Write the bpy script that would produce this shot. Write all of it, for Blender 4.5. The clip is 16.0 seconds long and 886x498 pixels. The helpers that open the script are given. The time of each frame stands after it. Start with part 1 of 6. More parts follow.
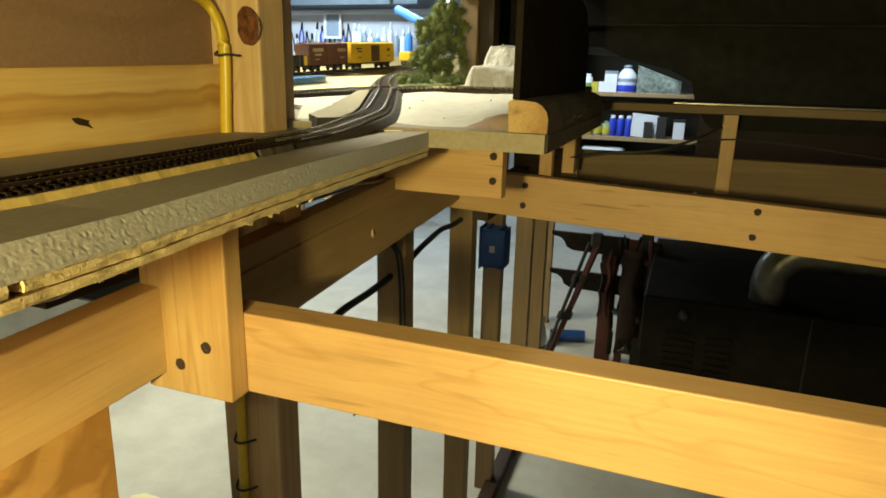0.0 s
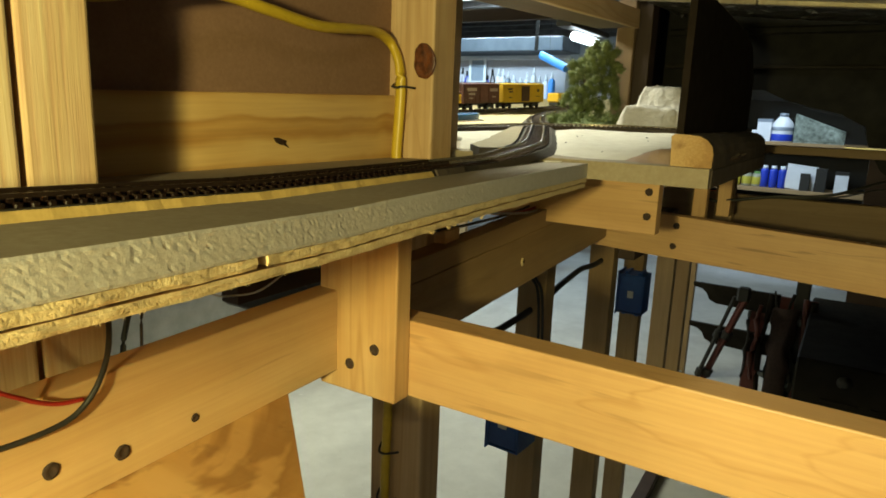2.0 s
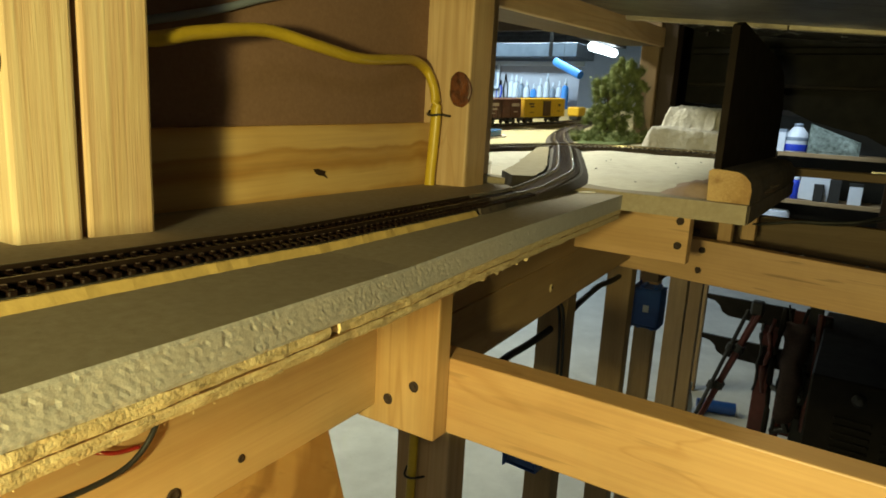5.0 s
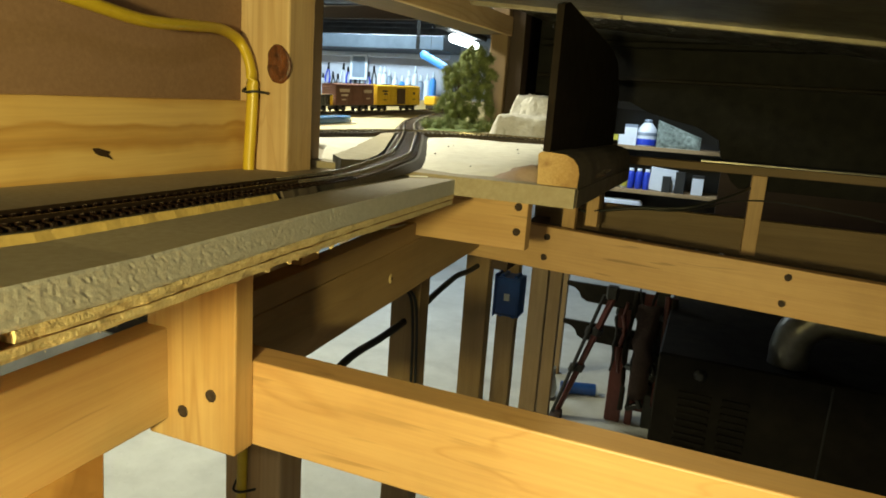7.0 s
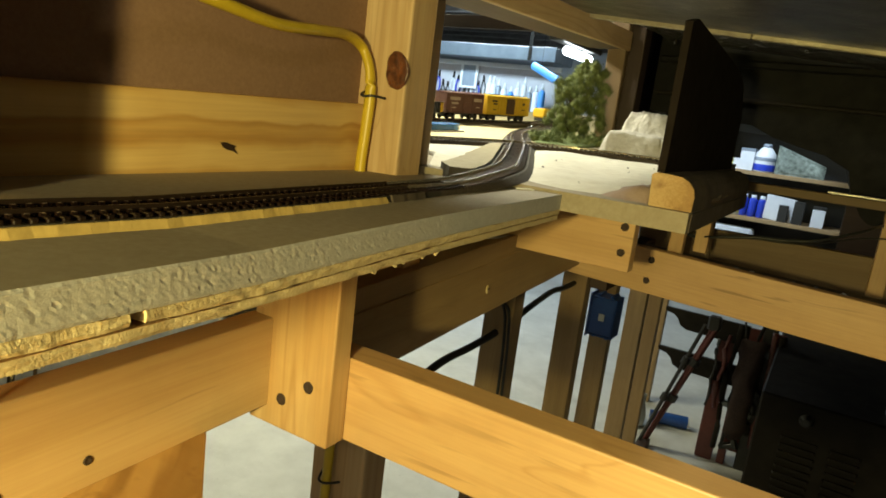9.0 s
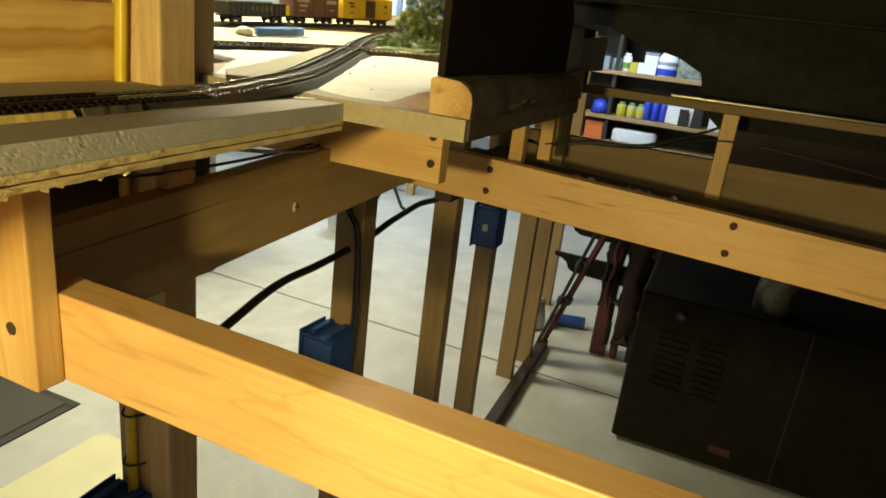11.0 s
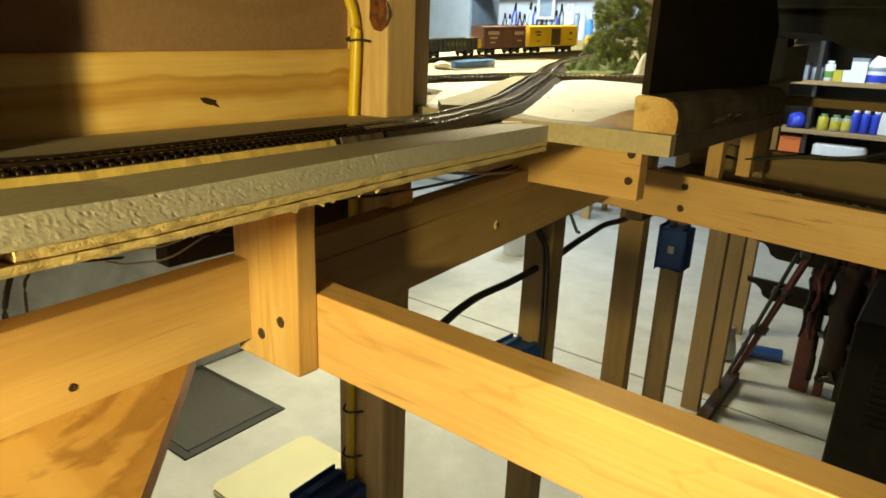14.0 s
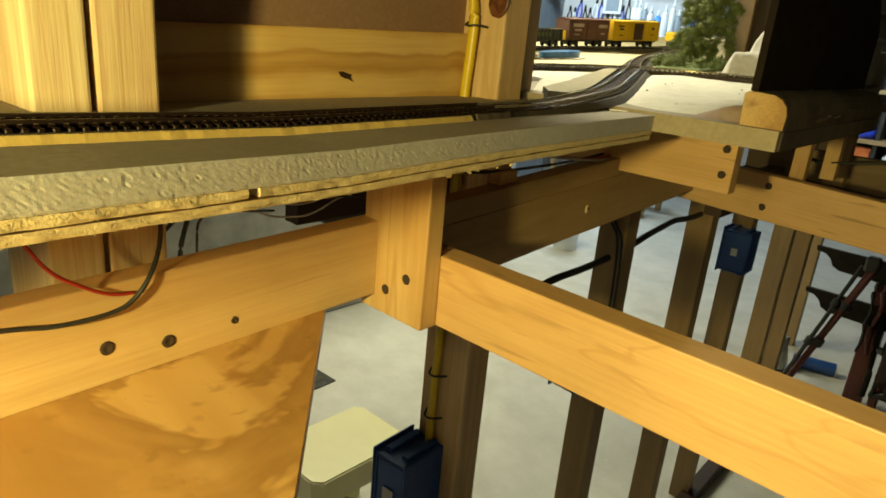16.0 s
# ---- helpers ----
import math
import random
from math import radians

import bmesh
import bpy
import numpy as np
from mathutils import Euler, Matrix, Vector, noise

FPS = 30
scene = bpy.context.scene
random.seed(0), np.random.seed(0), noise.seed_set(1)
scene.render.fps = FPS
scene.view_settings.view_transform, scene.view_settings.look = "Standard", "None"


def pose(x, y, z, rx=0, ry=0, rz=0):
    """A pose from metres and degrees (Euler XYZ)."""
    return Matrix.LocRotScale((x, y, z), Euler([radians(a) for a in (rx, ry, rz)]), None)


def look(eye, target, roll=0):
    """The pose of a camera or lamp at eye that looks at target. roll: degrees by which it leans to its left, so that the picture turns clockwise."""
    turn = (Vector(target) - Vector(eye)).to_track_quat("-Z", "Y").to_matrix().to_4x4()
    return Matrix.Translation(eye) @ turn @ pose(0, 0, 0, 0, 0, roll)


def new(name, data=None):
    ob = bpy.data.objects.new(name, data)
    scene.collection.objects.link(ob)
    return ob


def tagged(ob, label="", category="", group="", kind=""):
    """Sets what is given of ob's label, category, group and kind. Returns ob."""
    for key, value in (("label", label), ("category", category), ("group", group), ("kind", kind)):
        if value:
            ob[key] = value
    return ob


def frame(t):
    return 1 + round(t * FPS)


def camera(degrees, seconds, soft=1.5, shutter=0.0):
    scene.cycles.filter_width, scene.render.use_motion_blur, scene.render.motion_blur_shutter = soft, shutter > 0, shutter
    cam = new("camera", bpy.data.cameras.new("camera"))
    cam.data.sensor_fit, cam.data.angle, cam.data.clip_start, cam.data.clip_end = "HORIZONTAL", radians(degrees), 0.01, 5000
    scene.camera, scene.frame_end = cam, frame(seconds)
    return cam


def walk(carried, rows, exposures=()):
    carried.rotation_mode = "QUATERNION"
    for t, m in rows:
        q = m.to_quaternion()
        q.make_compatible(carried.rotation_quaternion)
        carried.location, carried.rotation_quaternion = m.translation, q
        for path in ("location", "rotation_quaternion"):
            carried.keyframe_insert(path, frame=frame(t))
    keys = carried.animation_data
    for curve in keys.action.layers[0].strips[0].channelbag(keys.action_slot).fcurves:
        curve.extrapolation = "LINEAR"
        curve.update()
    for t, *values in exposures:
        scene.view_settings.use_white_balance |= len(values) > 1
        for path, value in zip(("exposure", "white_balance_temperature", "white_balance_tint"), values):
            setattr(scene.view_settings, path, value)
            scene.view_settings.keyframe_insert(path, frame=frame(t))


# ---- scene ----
cam = camera(68.0, 16.0, 1.75)
PATH = [
    (0, (-0.0047, -0.0038, 1.3356), (-0.6678, 1.808, 0.8088), 1.33),
    (0.5, (-0.0128, -0.0091, 1.3283), (-0.7909, 1.7631, 0.8245), 0.89),
    (1, (-0.0146, -0.0282, 1.3279), (-0.9513, 1.6735, 0.8516), 0.61),
    (1.5, (-0.0152, -0.0319, 1.3245), (-1.0354, 1.6312, 0.8846), 1.40),
    (2, (-0.016, -0.0318, 1.324), (-1.0436, 1.6336, 0.911), 2.26),
    (2.5, (-0.0151, -0.0417, 1.3312), (-1.0563, 1.6217, 0.9452), 2.44),
    (3, (-0.0265, -0.0566, 1.3312), (-1.0761, 1.6077, 0.9729), 3.23),
    (3.2, (-0.0306, -0.0635, 1.3303), (-1.0878, 1.5976, 0.9795), 3.56),
    (5.3, (-0.0391, -0.0274, 1.3481), (-1.0828, 1.6201, 0.9049), 2.88),
    (5.5, (-0.034, -0.0111, 1.346), (-1.0303, 1.6605, 0.8845), 0.63),
    (6, (-0.0288, -0.0021, 1.3516), (-0.92, 1.7179, 0.8544), 1.38),
    (6.5, (-0.029, 0.0028, 1.3315), (-0.7857, 1.7989, 0.8827), 3.74),
    (7, (-0.0198, 0.0139, 1.3373), (-0.7345, 1.8376, 0.933), 4.12),
    (7.5, (-0.027, 0.0041, 1.3356), (-0.7834, 1.8151, 0.9506), 4.21),
    (8, (-0.0355, -0.0076, 1.3306), (-0.8958, 1.7581, 0.9532), 5.20),
    (8.5, (-0.0373, -0.0078, 1.3315), (-1.0353, 1.6804, 0.9393), 5.80),
    (9, (-0.0258, 0.0136, 1.3378), (-1.0003, 1.7124, 0.9326), 7.17),
    (9.5, (-0.022, 0.0237, 1.3411), (-0.9636, 1.7387, 0.9261), 7.77),
    (10, (0.0102, 0.0531, 1.3398), (-0.6966, 1.8695, 0.8912), 9.52),
    (10.2, (0.0336, 0.065, 1.3461), (-0.6654, 1.8763, 0.866), 8.59),
    (12.3, (0.0697, 0.1026, 1.3459), (-0.8032, 1.7516, 0.6255), 2.46),
    (12.5, (0.0689, 0.096, 1.3503), (-0.8811, 1.7174, 0.6658), 1.46),
    (13, (0.0679, 0.0868, 1.3526), (-0.9707, 1.6802, 0.7341), 1.11),
    (13.5, (0.0643, 0.0761, 1.3502), (-1.0484, 1.6244, 0.7464), 1.22),
    (14, (0.0548, 0.0531, 1.3441), (-1.1178, 1.5589, 0.7464), 2.34),
    (14.5, (0.0547, 0.049, 1.3446), (-1.1743, 1.5091, 0.7466), 2.74),
    (15, (0.0616, 0.0617, 1.3453), (-1.1519, 1.5297, 0.7351), 0.89),
    (15.5, (0.042, 0.0353, 1.3326), (-1.1681, 1.4953, 0.6969), 2.77),
    (16, (0.0412, -0.0133, 1.339), (-1.2202, 1.4027, 0.7033), 5.15),
]
walk(cam, [(t, look(eye, target, roll)) for t, eye, target, roll in PATH],
     [(0.0, -0.27, 6450, 4), (1.0, -0.42, 6400, 3), (1.5, -0.5, 6300, 3), (2.5, -0.75, 6150, 2), (3.0, -0.86, 6150, 2), (5.5, -0.75, 6150, 2), (6.0, -0.7, 6150, 2), (6.5, -0.58, 6200, 3), (7.0, -0.36, 6300, 3), (8.5, -0.4, 6350, 3), (9.0, -0.38, 6400, 4), (10.0, -0.25, 6600, 6), (12.5, 0.08, 7000, 4), (13.0, 0.04, 7000, 4), (14.5, -0.1, 7000, 3), (15.5, -0.24, 7000, 2), (16.0, -0.45, 7000, 1)])

# ---- light ----
world = bpy.data.worlds.new("world")
scene.world = world
world.use_nodes = True
world.node_tree.nodes["Background"].inputs[0].default_value = (0.42, 0.42, 0.42, 1)
world.node_tree.nodes["Background"].inputs[1].default_value = 0.003


def lamp(name, kind, place, energy, colour, size=0.02, target=None, size_y=None):
    data = bpy.data.lights.new(name, kind)
    data.energy, data.color = energy, colour
    ob = new(name, data)
    if kind == "AREA":
        data.shape, data.size, data.size_y = "RECTANGLE", size, size_y or size
    else:
        data.shadow_soft_size = size
    ob.matrix_world = look(place, target) if target else pose(*place)
    return ob


WARM = lamp("work_light", "SPOT", (-0.060, -0.30, 1.330), 29.5, (1.0, 0.82, 0.32), 0.022, (-0.06, 0.37, 1.19))
# second narrow spot at the same place, added for the work light's hot centre
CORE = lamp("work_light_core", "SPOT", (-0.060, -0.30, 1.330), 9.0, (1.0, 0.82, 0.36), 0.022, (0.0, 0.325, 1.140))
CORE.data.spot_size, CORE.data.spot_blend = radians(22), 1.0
WARM.data.spot_size, WARM.data.spot_blend = radians(172), 0.7
# unseen room and far lamps, placed to brighten the next room
lamp("room_tube_light", "AREA", (-2.2, 2.0, 2.28), 92.0, (1.0, 0.925, 0.63), 1.2, (-2.2, 2.0, 0), 0.25)
lamp("far_tube_light", "AREA", (-2.6, 5.2, 2.28), 85.0, (0.84, 0.93, 1.0), 1.2, (-2.6, 5.4, 0), 0.25)
# fill lamp behind the view, added to lift dark areas; no bulb stands here
lamp("rear_bulb_light", "POINT", (0.55, -1.1, 2.05), 16.0, (1.0, 0.86, 0.58), 0.05)
# lamp without a fixture, added to brighten the pegboard
lamp("bench_tube_light", "AREA", (-2.85, 4.2, 2.28), 52.0, (0.64, 0.83, 1.0), 1.2, (-2.85, 5.3, 1.6), 0.15)
# spot added to brighten the store shelf without lighting the floor
SHELF = lamp("shelf_spot_light", "SPOT", (-0.65, 5.75, 2.25), 110.0, (0.70, 0.82, 1.0), 0.06, (-0.65, 6.6, 0.95))
SHELF.data.spot_size, SHELF.data.spot_blend = radians(62), 0.6
# unseen lamp added to brighten the plaster; the hanging tube stands elsewhere
lamp("layout_tube_light", "AREA", (-0.85, 1.05, 1.72), 15.5, (1.0, 0.94, 0.74), 0.4, (-0.32, 0.88, 1.29), 0.06)

# ---- materials ----


class Mat:
    """A small node-tree writer."""

    def __init__(self, name, rough=0.6, metal=0.0, coord="Object", scale=(1, 1, 1), spec=0.5):
        self.m = bpy.data.materials.new(name)
        self.m.use_nodes = True
        self.t = self.m.node_tree
        self.b = self.t.nodes["Principled BSDF"]
        self.b.inputs["Roughness"].default_value = rough
        self.b.inputs["Metallic"].default_value = metal
        self.b.inputs["Specular IOR Level"].default_value = spec
        tc = self.n("ShaderNodeTexCoord")
        info = self.n("ShaderNodeObjectInfo")
        self.random = info.outputs["Random"]
        shift = self.n("ShaderNodeMath")
        shift.operation = "MULTIPLY"
        self.t.links.new(self.random, shift.inputs[0])
        shift.inputs[1].default_value = 7.0
        add = self.n("ShaderNodeVectorMath")
        add.operation = "ADD"
        self.t.links.new(tc.outputs[coord], add.inputs[0])
        self.t.links.new(shift.outputs[0], add.inputs[1])
        mp = self.n("ShaderNodeMapping")
        mp.inputs["Scale"].default_value = scale
        self.t.links.new(add.outputs[0], mp.inputs[0])
        self.v = mp.outputs[0]

    def n(self, kind):
        return self.t.nodes.new(kind)

    def noise(self, scale, detail=4.0, rough=0.55, stretch=None, distortion=0.0):
        v = self.v
        if stretch:
            mp = self.n("ShaderNodeMapping")
            mp.inputs["Scale"].default_value = stretch
            self.t.links.new(v, mp.inputs[0])
            v = mp.outputs[0]
        x = self.n("ShaderNodeTexNoise")
        x.inputs["Scale"].default_value, x.inputs["Detail"].default_value = scale, detail
        x.inputs["Roughness"].default_value, x.inputs["Distortion"].default_value = rough, distortion
        self.t.links.new(v, x.inputs["Vector"])
        return x.outputs["Fac"]

    def ramp(self, fac, *stops):
        r = self.n("ShaderNodeValToRGB")
        e = r.color_ramp.elements
        while len(e) < len(stops):
            e.new(0.5)
        for el, (p, c) in zip(e, stops):
            el.position, el.color = p, (*c, 1)
        self.t.links.new(fac, r.inputs[0])
        return r.outputs[0]

    def mix(self, fac, a, b, blend="MIX"):
        x = self.n("ShaderNodeMix")
        x.data_type, x.blend_type = "RGBA", blend
        for sock, val in ((x.inputs[0], fac), (x.inputs[6], a), (x.inputs[7], b)):
            if isinstance(val, (int, float)):
                sock.default_value = val
            elif isinstance(val, tuple):
                sock.default_value = (*val, 1)
            else:
                self.t.links.new(val, sock)
        return x.outputs[2]

    def colour(self, sock):
        if isinstance(sock, tuple):
            self.b.inputs["Base Color"].default_value = (*sock, 1)
        else:
            self.t.links.new(sock, self.b.inputs["Base Color"])
        return self

    def rough(self, fac, lo, hi):
        r = self.n("ShaderNodeMapRange")
        r.inputs["To Min"].default_value, r.inputs["To Max"].default_value = lo, hi
        self.t.links.new(fac, r.inputs[0])
        self.t.links.new(r.outputs[0], self.b.inputs["Roughness"])
        return self

    def bump(self, fac, strength, distance):
        x = self.n("ShaderNodeBump")
        x.inputs["Strength"].default_value, x.inputs["Distance"].default_value = strength, distance
        self.t.links.new(fac, x.inputs["Height"])
        last = self.b.inputs["Normal"].links
        if last:
            self.t.links.new(last[0].from_socket, x.inputs["Normal"])
        self.t.links.new(x.outputs[0], self.b.inputs["Normal"])
        return self


def wood(name, light, dark, rough=0.45, grain=1.0, contrast=0.5, spec=0.4, rings=0.25, sawn=0.0, dashes=0.0):
    """Sawn wood whose grain runs along local x."""
    m = Mat(name, rough, spec=spec)
    broad = m.noise(7 * grain, 3, 0.55, (0.3, 1, 1), 1.6)
    ring = m.noise(13 * grain, 1, 0.3, (0.06, 1, 1), 1.8)
    bands = m.ramp(m.noise(38 * grain, 2, 0.5, (0.035, 1, 1), 0.6), (0.35, (0, 0, 0)), (0.62, (1, 1, 1)))
    fine = m.noise(420, 3, 0.6, (0.03, 1, 1))
    c = m.mix(m.ramp(broad, (0.35, (0, 0, 0)), (0.7, (1, 1, 1))), light, tuple(0.55 * a + 0.45 * b for a, b in zip(light, dark)))
    k = m.n("ShaderNodeMath")
    k.operation = "MULTIPLY"
    m.t.links.new(bands, k.inputs[0])
    k.inputs[1].default_value = contrast
    c = m.mix(k.outputs[0], c, dark)
    lines = m.ramp(ring, (0.30, (0, 0, 0)), (0.335, (1, 1, 1)), (0.36, (0, 0, 0)), (0.41, (0, 0, 0)), (0.44, (1, 1, 1)), (0.46, (0, 0, 0)), (0.52, (0, 0, 0)), (0.55, (1, 1, 1)), (0.57, (0, 0, 0)), (0.62, (0, 0, 0)), (0.66, (1, 1, 1)), (0.69, (0, 0, 0)))
    q = m.n("ShaderNodeMath")
    q.operation = "MULTIPLY"
    m.t.links.new(lines, q.inputs[0])
    q.inputs[1].default_value = rings
    c = m.mix(q.outputs[0], c, dark)
    curl = m.ramp(m.noise(26 * grain, 2, 0.45, (0.16, 1, 1), 1.4), (0.475, (0, 0, 0)), (0.495, (1, 1, 1)), (0.52, (0, 0, 0)))
    patch = m.ramp(m.noise(5, 2, 0.5, (0.5, 1, 1)), (0.50, (0, 0, 0)), (0.64, (0.55, 0.55, 0.55)))
    c = m.mix(m.mix(1.0, curl, patch, "MULTIPLY"), c, dark)
    smudge = m.ramp(m.noise(16, 4, 0.6), (0.50, (0, 0, 0)), (0.75, (0.16, 0.16, 0.16)))
    c = m.mix(smudge, c, tuple(0.5 * v for v in dark))
    c = m.mix(0.09 + 0.25 * sawn, c, m.ramp(fine, (0.3, (0.1, 0.05, 0.02)), (0.7, (1, 0.95, 0.85))), "OVERLAY")
    if dashes:
        dash = m.ramp(m.noise(130, 2, 0.5, (0.07, 1, 1), 0.5), (0.66, (0, 0, 0)), (0.72, (dashes, dashes, dashes)))
        where = m.ramp(m.noise(6, 3, 0.5, (0.6, 1, 1)), (0.42, (0, 0, 0)), (0.60, (1, 1, 1)))
        c = m.mix(m.mix(1.0, dash, where, "MULTIPLY"), c, tuple(0.45 * v for v in dark))
    tone = m.ramp(m.random, (0.0, (0.86, 0.86, 0.86)), (1.0, (1.0, 1.0, 1.0)))
    c = m.mix(1.0, c, tone, "MULTIPLY")
    m.colour(c)
    m.rough(fine, rough - 0.08, rough + 0.15)
    m.bump(fine, 0.12 + 0.8 * sawn, 0.0005 + 0.0008 * sawn)
    return m.m


def plain(name, a, b=None, rough=0.6, metal=0.0, scale=30, bump=0.0, distance=0.001, spec=0.5, detail=5):
    m = Mat(name, rough, metal, spec=spec)
    b = b or tuple(0.75 * v for v in a)
    f = m.noise(scale, detail, 0.6)
    g = m.noise(scale * 0.13, 3, 0.5)
    c = m.mix(m.ramp(f, (0.3, (0, 0, 0)), (0.7, (1, 1, 1))), a, b)
    c = m.mix(m.ramp(g, (0.35, (0, 0, 0)), (0.7, (0.5, 0.5, 0.5))), c, b)
    m.colour(c)
    m.rough(f, max(0.02, rough - 0.08), min(1, rough + 0.1))
    if bump:
        m.bump(f, bump, distance)
    return m.m


def glow(name, colour, strength):
    m = bpy.data.materials.new(name)
    m.use_nodes = True
    b = m.node_tree.nodes["Principled BSDF"]
    b.inputs["Base Color"].default_value = (*colour, 1)
    b.inputs["Emission Color"].default_value = (*colour, 1)
    b.inputs["Emission Strength"].default_value = strength
    return m


PINE = wood("pine_board", (0.66, 0.42, 0.19), (0.49, 0.275, 0.10), 0.42, 0.7, 0.24, 0.45, 0.2, dashes=0.6)
PALE_PINE = wood("pale_pine_board", (0.70, 0.485, 0.235), (0.52, 0.32, 0.13), 0.42, 0.7, 0.24, 0.4, 0.25, dashes=0.4)
PINE_RISER = wood("pine_riser", (0.69, 0.47, 0.22), (0.46, 0.26, 0.09), 0.42, 1.3, 0.36, 0.4, 0.6, dashes=0.4)
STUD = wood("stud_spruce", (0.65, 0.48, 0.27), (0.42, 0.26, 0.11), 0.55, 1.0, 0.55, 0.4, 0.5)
# paler copy of STUD; the near studs' stronger light is in the colour
LIT_STUD = wood("lit_spruce", (0.80, 0.64, 0.40), (0.52, 0.34, 0.16), 0.5, 1.5, 0.4, 0.4, 0.5, 0.45)
# darker than PINE; shade on rear joist and studs is put into the colour
DIM_PINE = wood("dimmed_pine", (0.41, 0.285, 0.14), (0.29, 0.18, 0.08), 0.55, 0.8, 0.5)
PLY = wood("plywood_face", (0.62, 0.40, 0.17), (0.36, 0.18, 0.05), 0.42, 0.55, 0.75)


def banded_ply():
    """Rotary-cut veneer: wide wavy bands of heartwood along the sheet."""
    m = Mat("plywood_strip_face", 0.38)
    tc = m.n("ShaderNodeTexCoord")
    sep = m.n("ShaderNodeSeparateXYZ")
    m.t.links.new(tc.outputs["Object"], sep.inputs[0])
    wav = m.noise(8, 3, 0.6, (1, 0.2, 0.6), 0.4)
    add = m.n("ShaderNodeMath")
    add.operation = "MULTIPLY_ADD"
    m.t.links.new(wav, add.inputs[0])
    add.inputs[1].default_value = 0.034
    m.t.links.new(sep.outputs["Z"], add.inputs[2])
    span = m.n("ShaderNodeMapRange")
    span.inputs["From Min"].default_value, span.inputs["From Max"].default_value = -0.015, 0.049
    m.t.links.new(add.outputs[0], span.inputs[0])
    pale, deep, mid = (0.63, 0.425, 0.165), (0.42, 0.225, 0.06), (0.52, 0.315, 0.10)
    c = m.ramp(span.outputs[0], (0.0, deep), (0.13, mid), (0.2, pale), (0.36, pale), (0.43, mid), (0.48, deep), (0.6, mid), (0.66, deep), (0.70, pale), (0.88, pale), (0.96, mid), (1.0, deep))
    big = m.ramp(m.noise(7, 3, 0.5, (1, 0.3, 0.3), 0.8), (0.42, (0, 0, 0)), (0.68, (0.7, 0.7, 0.7)))
    c = m.mix(big, c, mid)
    fine = m.noise(420, 3, 0.6, (0.03, 1, 1))
    c = m.mix(0.10, c, m.ramp(fine, (0.3, (0.1, 0.05, 0.02)), (0.7, (1, 0.95, 0.85))), "OVERLAY")
    m.colour(c).rough(fine, 0.32, 0.5).bump(fine, 0.06, 0.0005)
    return m.m


def stained_ply():
    """Plywood with dried water marks that have hard wandering rims."""
    m = Mat("stained_plywood_face", 0.42)
    base = m.mix(m.ramp(m.noise(20, 3, 0.5, (0.12, 1, 1), 1.0), (0.35, (0, 0, 0)), (0.65, (1, 1, 1))), (0.60, 0.385, 0.15), (0.46, 0.26, 0.085))
    n = m.noise(5.5, 5, 0.62, None, 0.8)
    c = m.mix(m.ramp(n, (0.45, (0, 0, 0)), (0.475, (0.75, 0.75, 0.75)), (0.56, (0.35, 0.35, 0.35)), (0.62, (0.6, 0.6, 0.6)), (0.8, (0.4, 0.4, 0.4))), base, (0.27, 0.13, 0.035))
    c = m.mix(m.ramp(m.noise(60, 4, 0.6), (0.6, (0, 0, 0)), (0.75, (0.4, 0.4, 0.4))), c, (0.17, 0.07, 0.02))
    fine = m.noise(420, 3, 0.6, (0.03, 1, 1))
    m.colour(c).rough(fine, 0.3, 0.55).bump(fine, 0.08, 0.0005)
    return m.m


def sawn_end():
    """Rough sawn end grain with year rings."""
    m = Mat("sawn_end_grain", 0.85)
    tc = m.n("ShaderNodeTexCoord")
    mp = m.n("ShaderNodeMapping")
    mp.inputs["Location"].default_value = (0.19, 0, -1.256)
    m.t.links.new(tc.outputs["Object"], mp.inputs[0])
    w = m.n("ShaderNodeTexWave")
    w.wave_type, w.rings_direction = "RINGS", "Y"
    w.inputs["Scale"].default_value, w.inputs["Distortion"].default_value, w.inputs["Detail"].default_value, w.inputs["Detail Scale"].default_value = 55, 2.0, 3, 12
    m.t.links.new(mp.outputs[0], w.inputs["Vector"])
    rough = m.noise(260, 5, 0.7)
    c = m.mix(w.outputs["Fac"], (0.55, 0.38, 0.18), (0.42, 0.26, 0.10))
    c = m.mix(m.ramp(m.noise(70, 4, 0.6), (0.48, (0, 0, 0)), (0.72, (0.8, 0.8, 0.8))), c, (0.25, 0.13, 0.05))
    m.colour(c).bump(rough, 0.6, 0.002)
    return m.m


PLY_STRIP = banded_ply()
PLY_STAINED = stained_ply()
PLY_EDGE = plain("plywood_edge", (0.75, 0.63, 0.37), (0.56, 0.42, 0.20), 0.8, scale=700, bump=0.7, distance=0.0008)
END_GRAIN = sawn_end()
# weak light on the rear frame and post is put into this darker pine
DARKENED_PINE = wood("darkened_pine", (0.24, 0.165, 0.085), (0.16, 0.10, 0.045), 0.6, 0.8, 0.4)
DARK_WOOD = wood("dark_brown_wood", (0.055, 0.032, 0.02), (0.03, 0.016, 0.01), 0.5, 0.8, 0.5)
SHADE_BOARD = wood("shade_brown_board", (0.10, 0.06, 0.032), (0.06, 0.033, 0.016), 0.6, 0.8, 0.5)
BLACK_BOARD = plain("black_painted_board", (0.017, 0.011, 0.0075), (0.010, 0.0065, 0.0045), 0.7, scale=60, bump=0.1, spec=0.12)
# rough dark brown; shade on the rail's right side is in this colour
ROUGH_BLACK = plain("rough_dark_brown", (0.095, 0.070, 0.048), (0.05, 0.036, 0.025), 0.85, scale=40, bump=0.3, distance=0.001)
FIBRE = plain("brown_fibreboard", (0.255, 0.15, 0.09), (0.21, 0.118, 0.07), 0.8, scale=380, bump=0.1, distance=0.0005)
